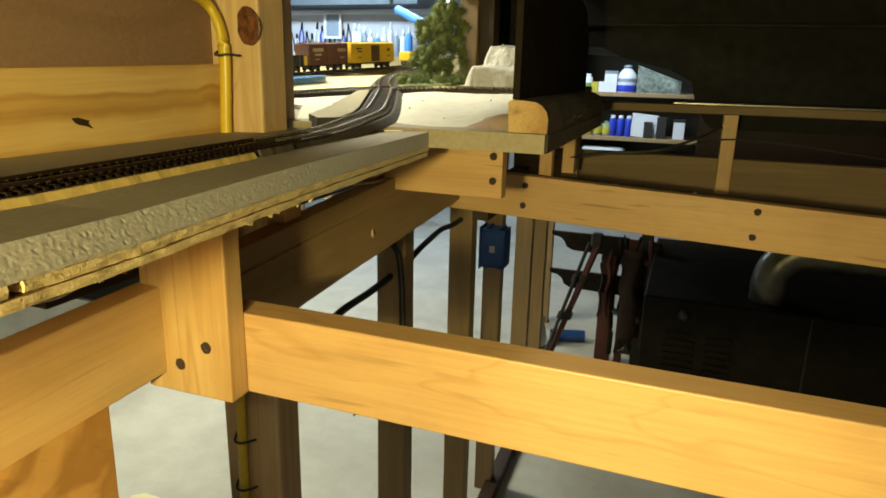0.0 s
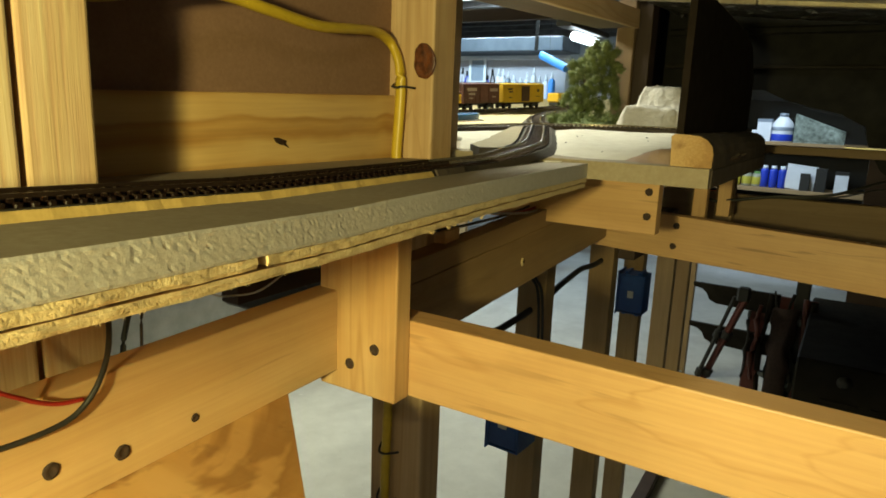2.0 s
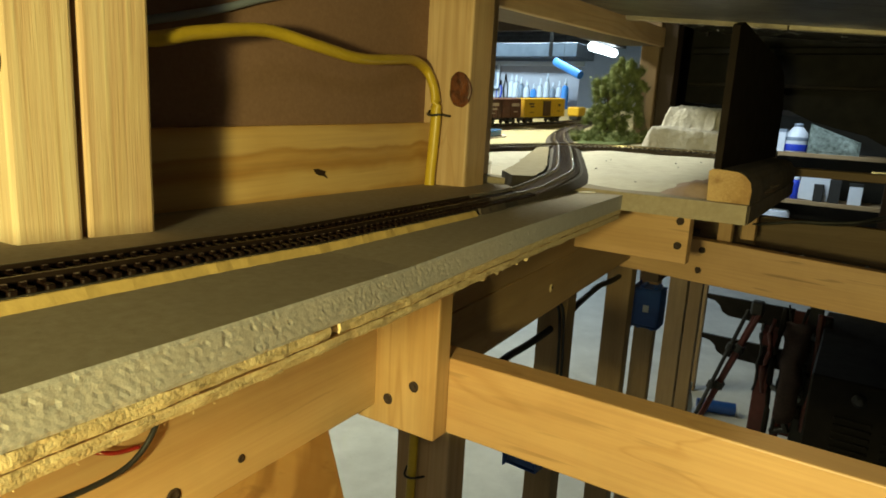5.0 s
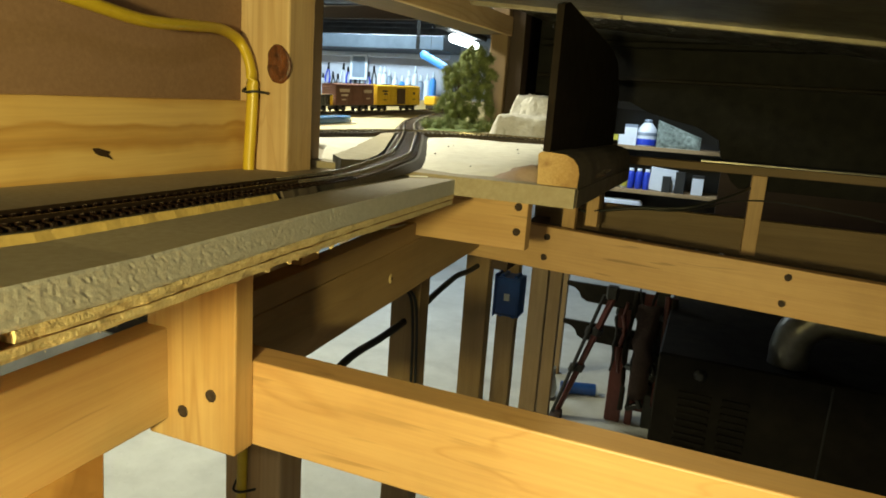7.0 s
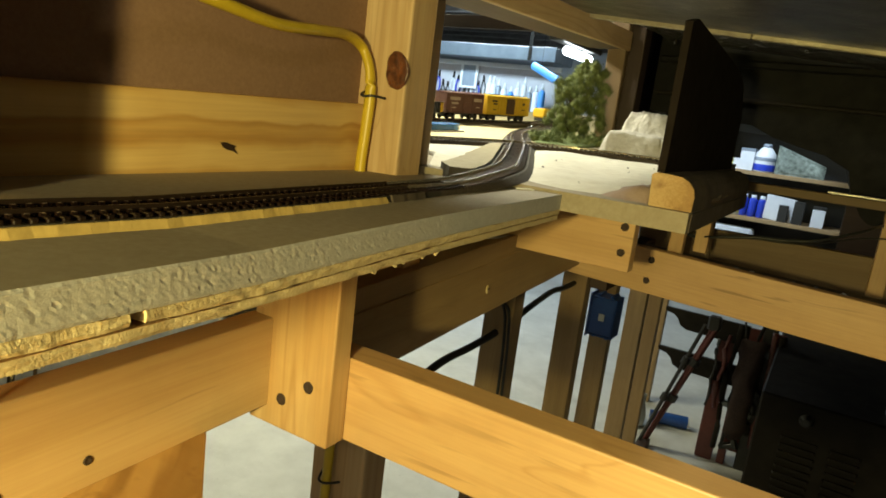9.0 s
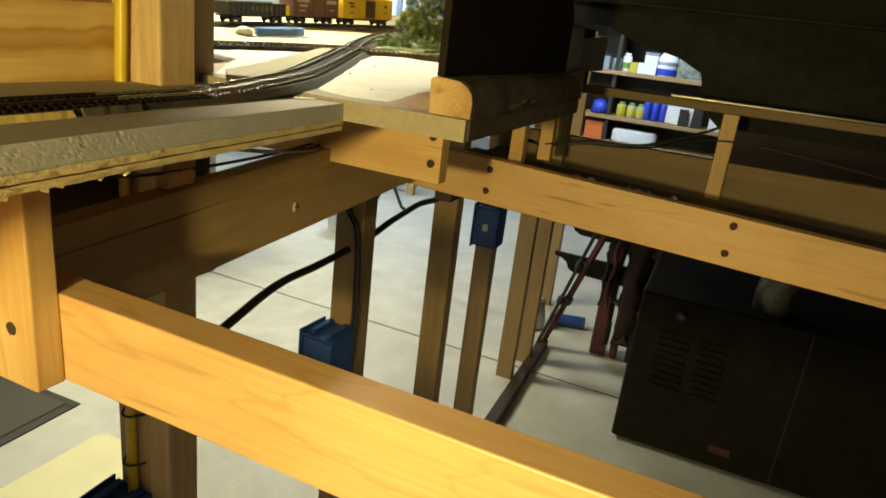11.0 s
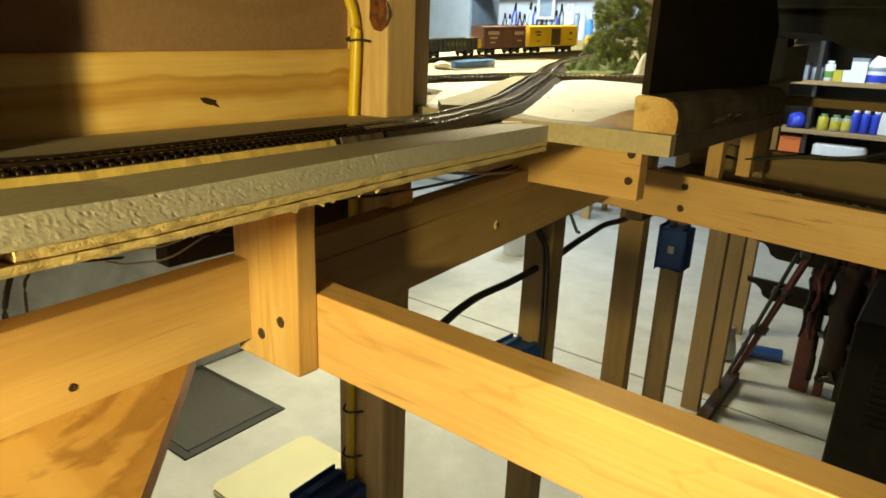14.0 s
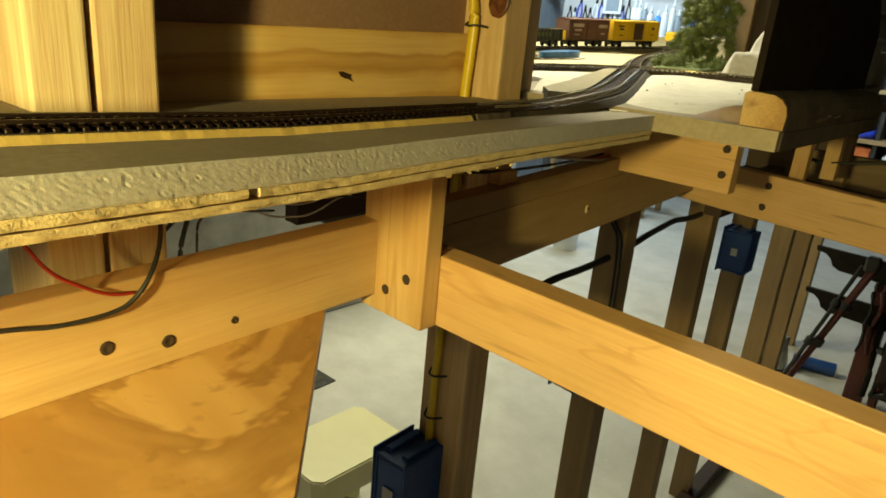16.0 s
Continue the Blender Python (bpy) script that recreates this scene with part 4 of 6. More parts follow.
tagged(part("paper_scrap", slab([(-0.009, -0.002), (-0.002, -0.0035), (0.008, -0.001), (0.009, 0.002), (0.001, 0.0035), (-0.007, 0.002)], 0.0, 0.0009), PLASTER, None, "small white scrap lying on the roadbed end", Matrix.Translation((-0.252, 0.536, 1.2815)) @ Matrix.Rotation(0.75, 4, "Z")), "", "scrap")
rnd = random.Random(52)
grit = bmesh.new()
for i in range(15):
    x, y = rnd.uniform(-0.33, -0.165), rnd.uniform(0.585, 0.88)
    if clear(x, y, 0.028, 0.004) > 0.5 and y < white_back(x) - 0.01:
        r = 0.0005 + 0.0008 * rnd.random() ** 2
        merge(grit, box(r * 2, r * 1.6, r * 1.2, r * 0.3), Matrix.Translation((x, y, white_height(x, y) + r * 0.4)) @ Matrix.Rotation(rnd.uniform(0, 3), 4, "Z"))
tagged(part("loose_grit", grit, BROWN_TIE, None, "dark specks of grit on the white plaster"), "", "grit", kind="stuff")


def mound_height(x, y):
    n = noise.noise(Vector((x * 50, y * 50, 7.0)))
    k = ease((x + 0.207 + 0.006 * n) / 0.050) * ease((y - 0.556) / 0.022) * (1 - ease((y - 0.632 - 0.01 * n) / 0.035))
    return 1.2832 + lift(y) - 0.0010 + 0.0125 * k * (1 + 0.25 * n) + 0.0012 * k * noise.noise(Vector((x * 170, y * 170, 1)))


hills(-0.210, -0.1532, 0.556, 0.672, 34, 50, mound_height, ROCK, "rock_mound", "smooth pinkish brown rock casting by the rail", 1.2750)


def sand_height(x, y):
    k = min(1, max(0, (-0.60 - x) / 0.05))
    return 1.2840 + 0.05 * (y - 0.5) + 0.0062 * k + 0.0012 * noise.noise(Vector((x * 14, y * 14, 4.0))) + 0.0006 * noise.noise(Vector((x * 70, y * 70, 4.0)))


hills(-1.015, -0.445, 0.668, 2.5, 60, 120, sand_height, SAND, "sand_ground", "pale sandy scenery base", 1.2750)


def hill_height(x, y):
    n = noise.noise(Vector((x * 24, y * 24, 2.0)))
    m = noise.noise(Vector((x * 75, y * 75, 6.0)))
    left = x + 0.345 + 0.003 * m
    low = ease((y - 0.966 + 0.006 * n) / 0.020) * ease((left - 0.006) / 0.014)
    high = ease((y - 1.045 + 0.003 * n) / 0.034) * ease((left - 0.002 - 0.006 * n) / 0.016)
    rough = 0.0014 * n + 0.0009 * m + 0.0010 * noise.noise(Vector((x * 210, y * 210, 3.0)))
    return 1.2822 + lift(y) + low * (0.037 - 0.05 * max(0.0, x + 0.34) + rough) + high * (0.028 + rough)


def hill_back(x):
    return 1.185 if x < -0.25 else 1.136


hills(-0.362, -0.1760, 0.960, hill_back, 100, 110, hill_height, PLASTER_GREY, "plaster_hill", "white plaster hillside in two rough tiers under construction", 1.2750)


# ---- cables and boxes on the studs ----
FACE = 0.4855
wire = thing("yellow_cable", (-0.376, FACE, 1.29), "yellow sheathed electrical cable tied to a stud", "cable")
tube("sheath", [(-0.352, 0.100, 1.372), (-0.356, 0.165, 1.3745), (-0.365, 0.207, 1.383), (-0.372, 0.260, 1.391), (-0.372, 0.305, 1.387), (-0.376, 0.357, 1.383), (-0.384, 0.410, 1.387),
                (-0.394, 0.452, 1.390), (-0.396, 0.476, 1.384), (-0.389, 0.4805, 1.368), (-0.3855, 0.4807, 1.345), (-0.387, 0.4807, 1.310), (-0.389, 0.4807, 1.270), (-0.389, 0.4807, 1.15),
                (-0.3925, 0.4807, 1.00), (-0.394, 0.4807, 0.93), (-0.394, 0.4807, 0.84), (-0.396, 0.4807, 0.70), (-0.394, 0.4807, 0.40), (-0.392, 0.4807, 0.05)], 0.0042, YELLOW_CABLE, wire, "", 1.25, 10, 8)
for x, z in ((-0.3855, 1.344), (-0.3928, 0.971), (-0.3942, 0.916), (-0.395, 0.60)):
    tube("cable_tie", [(x - 0.011, FACE + 0.002, z + 0.003), (x - 0.006, 0.4758, z), (x, 0.4745, z - 0.001), (x + 0.006, 0.4758, z), (x + 0.012, FACE + 0.001, z - 0.001)], 0.0012, BLACK_RUBBER, wire, "black cable tie", 1.0, 6, 4)
part("knot", rough_knot(0.0130), KNOT, stud_a, "dark red-brown knot",
     Matrix.Translation((-0.3655, 0.4892, 1.3675)) @ Matrix.Rotation(radians(90), 4, "X") @ Matrix.Rotation(radians(12), 4, "Z") @ Matrix.Diagonal((0.9, 1.25, 1, 1)), True)


def electrical_box(place, yaw=0.0, size=(0.058, 0.060, 0.095), tilt=0.0):
    """A blue plastic device box nailed to a stud, its open side towards -y."""
    th = thing("electrical_box", place, "blue plastic electrical box nailed to a stud", "electrical box", "boxes on the studs")
    m = Matrix.Translation(place) @ Matrix.Rotation(radians(yaw), 4, "Z") @ Matrix.Rotation(radians(tilt), 4, "Y")
    w, d, h = size
    t = 0.003
    bm = box(w, t, h, 0.0006, (0, d / 2, 0))
    for s in (-1, 1):
        box(t, d, h, 0.0006, (s * (w - t) / 2, 0, 0), bm)
        box(w - 2 * t - 0.0004, d, t, 0.0006, (0, 0, s * (h - t) / 2), bm)
    part("shell", bm, BLUE_PLASTIC, th, "", m)
    for s in (-1, 1):
        for k in (-1, 1):
            part("clamp_tab", box(0.009, d * 0.8, 0.006, 0.0006, (s * w * 0.26, 0.004, k * (h / 2 + 0.0032))), BLUE_PLASTIC, th, "", m)
    part("flange", box(0.0026, d * 1.04, h * 1.12, 0.0006, (-w / 2 - 0.0018, 0, 0)), BLUE_PLASTIC, th, "", m)
    part("label", box(0.016, 0.0006, 0.020, 0, (0.0, -d / 2 - 0.001, 0.0)), PALE_LABEL, th, "pale printed label", m)
    part("cover", box(w - 0.008, 0.002, h - 0.010, 0.0004, (0, -d / 2 + 0.002, 0)), BLUE_PLASTIC, th, "", m)
    return th


electrical_box((-0.3985, 0.4540, 0.832), 3, (0.046, 0.064, 0.095))
electrical_box((-0.436, 0.886, 0.836), -4)
electrical_box((-0.497, 1.783, 0.842), 0, (0.072, 0.066, 0.112))
tube("black_cable", [(-0.415, 0.54, 0.972), (-0.425, 0.665, 0.994), (-0.43, 0.72, 1.003), (-0.43, 0.765, 1.009), (-0.431, 0.835, 1.008), (-0.432, 0.909, 1.010), (-0.434, 0.935, 1.011), (-0.437, 0.975, 1.011), (-0.441, 1.02, 1.012), (-0.447, 1.08, 1.016), (-0.452, 1.14, 1.018), (-0.458, 1.22, 1.020), (-0.463, 1.30, 1.012), (-0.468, 1.376, 1.009), (-0.472, 1.43, 1.009)], 0.0056, BLACK_RUBBER, None, "thick black cable threaded through the studs", 1, 10, category="cable")
for o in (0.0, 0.007):
    tube("thin_cable", [(-0.450 + o, 0.917, 1.13), (-0.434 + o, 0.913, 1.075), (-0.419 + o, 0.913, 1.050), (-0.413 + o, 0.913, 1.00), (-0.411 + o, 0.913, 0.92), (-0.412 + o, 0.913, 0.83)], 0.0024, BLACK_RUBBER, None, "thin black cable stapled down a stud", 1, 8, category="cable")
tube("black_wire", [(-0.300, -0.25, 1.190), (-0.303, 0.0, 1.188), (-0.304, 0.057, 1.182), (-0.303, 0.082, 1.178), (-0.303, 0.107, 1.178), (-0.303, 0.120, 1.182), (-0.303, 0.130, 1.193), (-0.310, 0.140, 1.2075), (-0.324, 0.148, 1.225), (-0.335, 0.150, 1.262)], 0.0014, BLACK_RUBBER, None, "black feeder wire draped over the joist", 1, 8, category="wire")
tube("red_wire", [(-0.312, 0.05, 1.262), (-0.306, 0.069, 1.230), (-0.304, 0.082, 1.208), (-0.303, 0.097, 1.196), (-0.303, 0.110, 1.189), (-0.303, 0.122, 1.187)], 0.0011, RED_WIRE, None, "red feeder wire hanging by the joist", 1, 8, category="wire")

for pts, r, mat, lab in (
    ([(-0.348, 0.172, 1.262), (-0.348, 0.171, 1.217), (-0.348, 0.167, 1.210), (-0.349, 0.161, 1.204), (-0.352, 0.150, 1.198)], 0.0014, BLACK_RUBBER, "black feeder wire hanging under the roadbed"),
    ([(-0.348, 0.178, 1.262), (-0.348, 0.177, 1.216), (-0.348, 0.173, 1.200), (-0.348, 0.170, 1.183), (-0.348, 0.168, 1.12)], 0.0016, BLACK_RUBBER, "black feeder wire hanging under the roadbed"),
    ([(-0.348, 0.240, 1.206), (-0.348, 0.218, 1.209), (-0.348, 0.203, 1.212), (-0.348, 0.190, 1.214), (-0.348, 0.185, 1.208), (-0.348, 0.182, 1.198), (-0.348, 0.181, 1.150)], 0.0009, DARK_WIRE, "thin dark wire hooked over behind the joist"),
    ([(-0.348, 0.205, 1.222), (-0.348, 0.231, 1.205), (-0.348, 0.250, 1.200), (-0.348, 0.271, 1.199), (-0.348, 0.294, 1.207), (-0.348, 0.319, 1.217), (-0.348, 0.335, 1.262)], 0.0007, WHITE_WIRE, "thin pale wire under the roadbed"),
    ([(-0.348, 0.220, 1.226), (-0.348, 0.232, 1.216), (-0.348, 0.259, 1.208), (-0.348, 0.285, 1.211), (-0.348, 0.300, 1.222), (-0.348, 0.315, 1.262)], 0.0006, WHITE_WIRE, "thin pale wire under the roadbed"),
    ([(-0.348, 0.270, 1.262), (-0.348, 0.286, 1.216), (-0.348, 0.304, 1.209), (-0.348, 0.321, 1.206), (-0.348, 0.345, 1.205)], 0.0012, BLACK_RUBBER, "black feeder wire behind the riser"),
):
    tube("feeder_wire", pts, r, mat, None, lab, 1, 6, category="wire")

tube("grey_cable", [(-0.404, 0.150, 1.376), (-0.402, 0.190, 1.387), (-0.400, 0.228, 1.397), (-0.400, 0.255, 1.405), (-0.400, 0.284, 1.415), (-0.401, 0.329, 1.428), (-0.403, 0.40, 1.450), (-0.4035, 0.473, 1.470)], 0.0026, GREY_BLUE, None, "pale grey-blue cable slung across the panel between studs", 1, 8, category="cable")

# ---- floor things ----
floor_mat = thing("floor_mat", (-1.995, 1.206, 0), "grey doormat with a black border on the concrete", "mat")
mm = Matrix.Translation((-1.995, 1.206, 0)) @ Matrix.Rotation(radians(2), 4, "Z")
part("mat_surface", box(0.46, 0.36, 0.008, 0.001, (0, 0, 0.005)), MAT_GREY, floor_mat, "grey ribbed surface", mm)
for cx, cy, sx, sy in ((0, 0.195, 0.53, 0.03), (0, -0.195, 0.53, 0.03), (0.2475, 0, 0.035, 0.3596), (-0.2475, 0, 0.035, 0.3596)):
    part("border", box(sx, sy, 0.006, 0.001, (cx, cy, 0.003)), BLACK_RUBBER, floor_mat, "black rubber border", mm)
tagged(part("red_rug", box(0.34, 0.5, 0.012, 0.004), plain("dull_red_rug", (0.22, 0.05, 0.03), (0.14, 0.03, 0.02), 0.95, scale=200, bump=0.5), None, "dull red rug on the concrete floor", Matrix.Translation((-2.19, 0.93, 0.0145)) @ Matrix.Rotation(radians(24), 4, "Z")), "", "rug")

stool = thing("step_stool", (-1.115, 0.944, 0), "cream plastic step stool on the floor", "stool")
sm = Matrix.Translation((-1.115, 0.944, 0)) @ Matrix.Diagonal((0.95, 1.08, 1, 1))
top = slab([(-0.115, -0.125), (-0.09, -0.145), (0.09, -0.145), (0.115, -0.125), (0.115, 0.125), (0.09, 0.145), (-0.09, 0.145), (-0.115, 0.125)], 0.262, 0.280)
bmesh.ops.bevel(top, geom=top.edges[:], offset=0.004, segments=2, affect="EDGES")
part("seat", top, CREAM, stool, "", sm)
part("apron", slab([(-0.11, -0.12), (-0.085, -0.14), (0.085, -0.14), (0.11, -0.12), (0.11, 0.12), (0.085, 0.14), (-0.085, 0.14), (-0.11, 0.12)], 0.20, 0.2618), CREAM, stool, "", sm)
for sx in (-1, 1):
    for sy in (-1, 1):
        leg = cyl(0.024, 0.019, 0.20, 12, True, 0.002)
        part("leg", leg, CREAM, stool, "", sm @ Matrix.Translation((sx * 0.085, sy * 0.112, 0)))

# ---- train ----


def truck(parent, x, m):
    """A two-axle truck under a freight car."""
    t = part("truck", box(0.026, 0.0165, 0.004, 0.0008, (x, 0, 0.0075)), BLACK_PAINT, parent, "", m)
    for s in (-1, 1):
        bm = box(0.024, 0.0014, 0.0035, 0.0005, (x, s * 0.0105, 0.0060))
        box(0.008, 0.0018, 0.0055, 0.0005, (x, s * 0.0105, 0.0052), bm)
        part("side_frame", bm, BLACK_PAINT, t, "", m)
        for dx in (-0.009, 0.009):
            w = lathe([(0.0052, 0), (0.0058, 0.0006), (0.0058, 0.0010), (0.0050, 0.0012), (0.0050, 0.0026), (0.0018, 0.0027)], 16)
            part("wheel", w, STEEL_DARK, t, "", m @ Matrix.Translation((x + dx, s * 0.0079, 0.0052)) @ Matrix.Rotation(radians(-90 * s), 4, "X"), True)


def coupler(parent, x, m):
    part("coupler", box(0.010, 0.004, 0.003, 0.0006, (x, 0, 0.0105)), BLACK_PAINT, parent, "", m)


def boxcar(place, yaw, length, paint, label, door_mat, rib=True):
    th = thing("boxcar", place, label, "model boxcar", "parked freight cars")
    m = Matrix.Translation(place) @ Matrix.Rotation(radians(yaw), 4, "Z") @ Matrix.Rotation(-0.05, 4, "Y")
    w, h, z0 = 0.0345, 0.0360, 0.0118
    body = box(length, w, h, 0.0008, (0, 0, z0 + h / 2))
    ribs = []
    rib_mesh = mesh_from("rib", box(0.0009, 0.0008, h - 0.003), paint)
    end_mesh = mesh_from("rib", box(0.0009, w - 0.005, 0.0022, 0.0003), paint)
    if rib:
        k = int(length / 0.0085)
        for i in range(k + 1):
            x = -length / 2 + 0.002 + (length - 0.004) * i / k
            if abs(x) > 0.017:
                ribs += [(rib_mesh, (x, s * (w / 2 + 0.0003), z0 + h / 2)) for s in (-1, 1)]
        ribs += [(end_mesh, (s * (length / 2 + 0.0003), 0, z0 + 0.004 + i * 0.0047)) for s in (-1, 1) for i in range(7)]
    part("body", body, paint, th, "", m)
    for mesh, place_of in ribs:
        rib_ob = new("rib", mesh)
        rib_ob.matrix_world = m @ Matrix.Translation(place_of)
        under(rib_ob, th)
    roof = slab([(-w / 2 - 0.0008, 0), (w / 2 + 0.0008, 0), (w / 2, 0.0012), (0, 0.0030), (-w / 2, 0.0012)], -length / 2 - 0.0008, length / 2 + 0.0008)
    part("roof", roof, paint, th, "", m @ Matrix.Translation((0, 0, z0 + h + 0.0002)) @ Matrix(((0, 0, 1, 0), (1, 0, 0, 0), (0, 1, 0, 0), (0, 0, 0, 1))))
    part("running_board", box(length, 0.006, 0.0008, 0, (0, 0, z0 + h + 0.0040)), STEEL_DARK, th, "", m)
    for s in (-1, 1):
        d = box(0.026, 0.0012, h - 0.005, 0.0003, (0.004, s * (w / 2 + 0.0011), z0 + h / 2 - 0.0005))
        for i in range(4):
            box(0.024, 0.0008, 0.0008, 0, (0.004, s * (w / 2 + 0.0019), z0 + 0.006 + i * 0.007), d)
        part("door", d, door_mat, th, "", m)
        for dx, dz, lw, lh in ((-0.046, 0.027, 0.016, 0.0030), (-0.044, 0.0215, 0.012, 0.0030), (0.046, 0.024, 0.007, 0.005), (0.045, 0.012, 0.010, 0.0015), (-0.045, 0.010, 0.011, 0.0015)) if paint is YELLOW_PAINT else ((-0.040, 0.0265, 0.030, 0.0060), (-0.040, 0.0180, 0.020, 0.0036), (0.043, 0.0255, 0.026, 0.006), (0.044, 0.012, 0.012, 0.002), (-0.043, 0.010, 0.013, 0.002)):
            part("lettering", box(lw, 0.0005, lh, 0, (dx * length / 0.135, s * (w / 2 + 0.0013), z0 + dz)), BLACK_PAINT if paint is YELLOW_PAINT else PALE_PAINT, th, "unreadable lettering", m)
        for i in range(6):
            part("ladder_rung", box(0.0085, 0.0007, 0.0006, 0, (-length / 2 + 0.0055, s * (w / 2 + 0.0017), z0 + 0.003 + i * 0.0055)), paint, th, "", m)
    part("underframe", box(length - 0.004, 0.012, 0.0032, 0.0004, (0, 0, z0 - 0.0018)), BLACK_PAINT, th, "", m)
    for x in (-length / 2 + 0.023, length / 2 - 0.023):
        truck(th, x, m)
    coupler(th, -length / 2 - 0.004, m)
    coupler(th, length / 2 + 0.004, m)
    return th


def gondola(place, yaw, length):
    th = thing("gondola", place, "dark olive gondola car with yellow end panel", "model gondola", "parked freight cars")
    m = Matrix.Translation(place) @ Matrix.Rotation(radians(yaw), 4, "Z") @ Matrix.Rotation(-0.05, 4, "Y")
    w, h, z0 = 0.0345, 0.0185, 0.0118
    part("floor", box(length - 0.003, w - 0.003, 0.002, 0, (0, 0, z0 + 0.001)), BLACK_PAINT, th, "", m)
    for s in (-1, 1):
        side = box(length, 0.0012, h, 0.0003, (0, s * (w / 2), z0 + h / 2))
        box(length, 0.0026, 0.0012, 0.0002, (0, s * (w / 2 + 0.0004), z0 + h), side)
        for i in range(13):
            box(0.0014, 0.0016, h - 0.001, 0, (-length / 2 + 0.004 + (length - 0.008) * i / 12, s * (w / 2 + 0.001), z0 + h / 2), side)
        part("side", side, GREEN_PAINT if s > 0 else BLACK_PAINT, th, "", m)
        for i in range(5):
            part("lettering", box(0.006, 0.0005, 0.007, 0, (-0.022 + i * 0.011, s * (w / 2 + 0.0021), z0 + h * 0.55)), GREEN_PAINT, th, "unreadable lettering", m)
        part("end", box(0.0014, w - 0.0016, h, 0.0003, (s * (length / 2 - 0.0008), 0, z0 + h / 2)), YELLOW_PAINT if s > 0 else BLACK_PAINT, th, "", m)
        part("corner_panel", box(0.009, 0.0006, h - 0.002, 0, (length / 2 - 0.0055, s * (w / 2 + 0.0022), z0 + h / 2)), YELLOW_PAINT, th, "yellow corner panel", m)
    part("underframe", box(length - 0.004, 0.012, 0.0032, 0.0004, (0, 0, z0 - 0.0018)), BLACK_PAINT, th, "", m)
    for x in (-length / 2 + 0.023, length / 2 - 0.023):
        truck(th, x, m)
    coupler(th, -length / 2 - 0.004, m)
    coupler(th, length / 2 + 0.004, m)
    return th


def rail_top(y):
    return 1.2970 + 0.05 * (y - 0.5)


boxcar((-0.648, 1.273, rail_top(1.273)), 76.5, 0.1375, YELLOW_PAINT, "bright yellow model boxcar with a dark sliding door", plain("brown_door", (0.10, 0.05, 0.02), (0.07, 0.035, 0.015), 0.5))
boxcar((-0.675, 1.137, rail_top(1.137)), 82, 0.116, BROWN_PAINT, "brown model boxcar parked on the siding", BROWN_PAINT)
gondola((-0.686, 0.995, rail_top(0.995)), 89, 0.143)
toy = thing("yellow_wagon", (-0.642, 1.47, rail_top(1.47)), "small bright yellow model wagon", "model wagon")
tm = Matrix.Translation((-0.642, 1.47, rail_top(1.47))) @ Matrix.Rotation(0.05, 4, "X")
part("body", box(0.030, 0.042, 0.021, 0.003, (0, 0, 0.0185)), YELLOW_PAINT, toy, "", tm)
part("chassis", box(0.022, 0.038, 0.0078, 0.001, (0, 0, 0.0040)), BLACK_PAINT, toy, "", tm)

# small scenery
PZ = 1.3052
pool = thing("model_pond", (-0.606, 0.965, PZ), "small oval blue model pond with a pale rim", "model pond")
pts = [(0.018 * math.cos(a) * (1 + 0.1 * math.sin(3 * a)), 0.057 * math.sin(a)) for a in [2 * math.pi * i / 28 for i in range(28)]]
pm = Matrix.Translation((-0.606, 0.965, PZ)) @ Matrix.Rotation(0.05, 4, "X")
part("rim", rough_edge(slab([(x * 1.5, y * 1.16) for x, y in pts], 0, 0.004), 0.002, 120), PLASTER, pool, "", pm)
part("water", slab(pts, 0.0042, 0.0140), POOL, pool, "smooth blue water", pm)
tagged(part("white_rock", rough_edge(lathe([(0.002, 0), (0.011, 0.003), (0.013, 0.007), (0.008, 0.012), (0.002, 0.014)], 12), 0.004, 90), PLASTER, None, "lump of white plaster beside the pond", Matrix.Translation((-0.616, 0.893, 1.3030)), True), "", "rock")


def leaf_crown(blobs, count, size, seed, colour_split=0.35):
    """A crown of many small folded leaves scattered on uneven clumps."""
    rnd = random.Random(seed)
    bm = bmesh.new()
    total = sum(r ** 2 for *_, r in blobs)
    for bx, by, bz, r in blobs:
        for _ in range(int(count * r * r / total)):
            d = Vector((rnd.gauss(0, 1), rnd.gauss(0, 1), rnd.gauss(0, 1))).normalized()
            lump = 0.72 + 0.75 * noise.noise(d * 2.3 + Vector((bx, by, bz)) * 30)
            c = Vector((bx, by, bz)) + d * r * lump * rnd.uniform(0.55, 1.08)
            a = (d.cross(Vector((rnd.gauss(0, 1), rnd.gauss(0, 1), rnd.gauss(0, 1)))) + d * rnd.uniform(-0.4, 0.4)).normalized()
            b = a.cross(d + Vector((0.01, 0.02, 0.03))).normalized()
            s = size * rnd.uniform(0.5, 1.3)
            v = [bm.verts.new(c + q) for q in (-a * s, b * s * 0.55 + d * s * 0.2, a * s, -b * s * 0.55 + d * s * 0.2)]
            f = bm.faces.new((v[0], v[1], v[2]))
            g = bm.faces.new((v[0], v[2], v[3]))
            k = 1 if rnd.random() < colour_split else 0
            f.material_index = g.material_index = k
    return bm


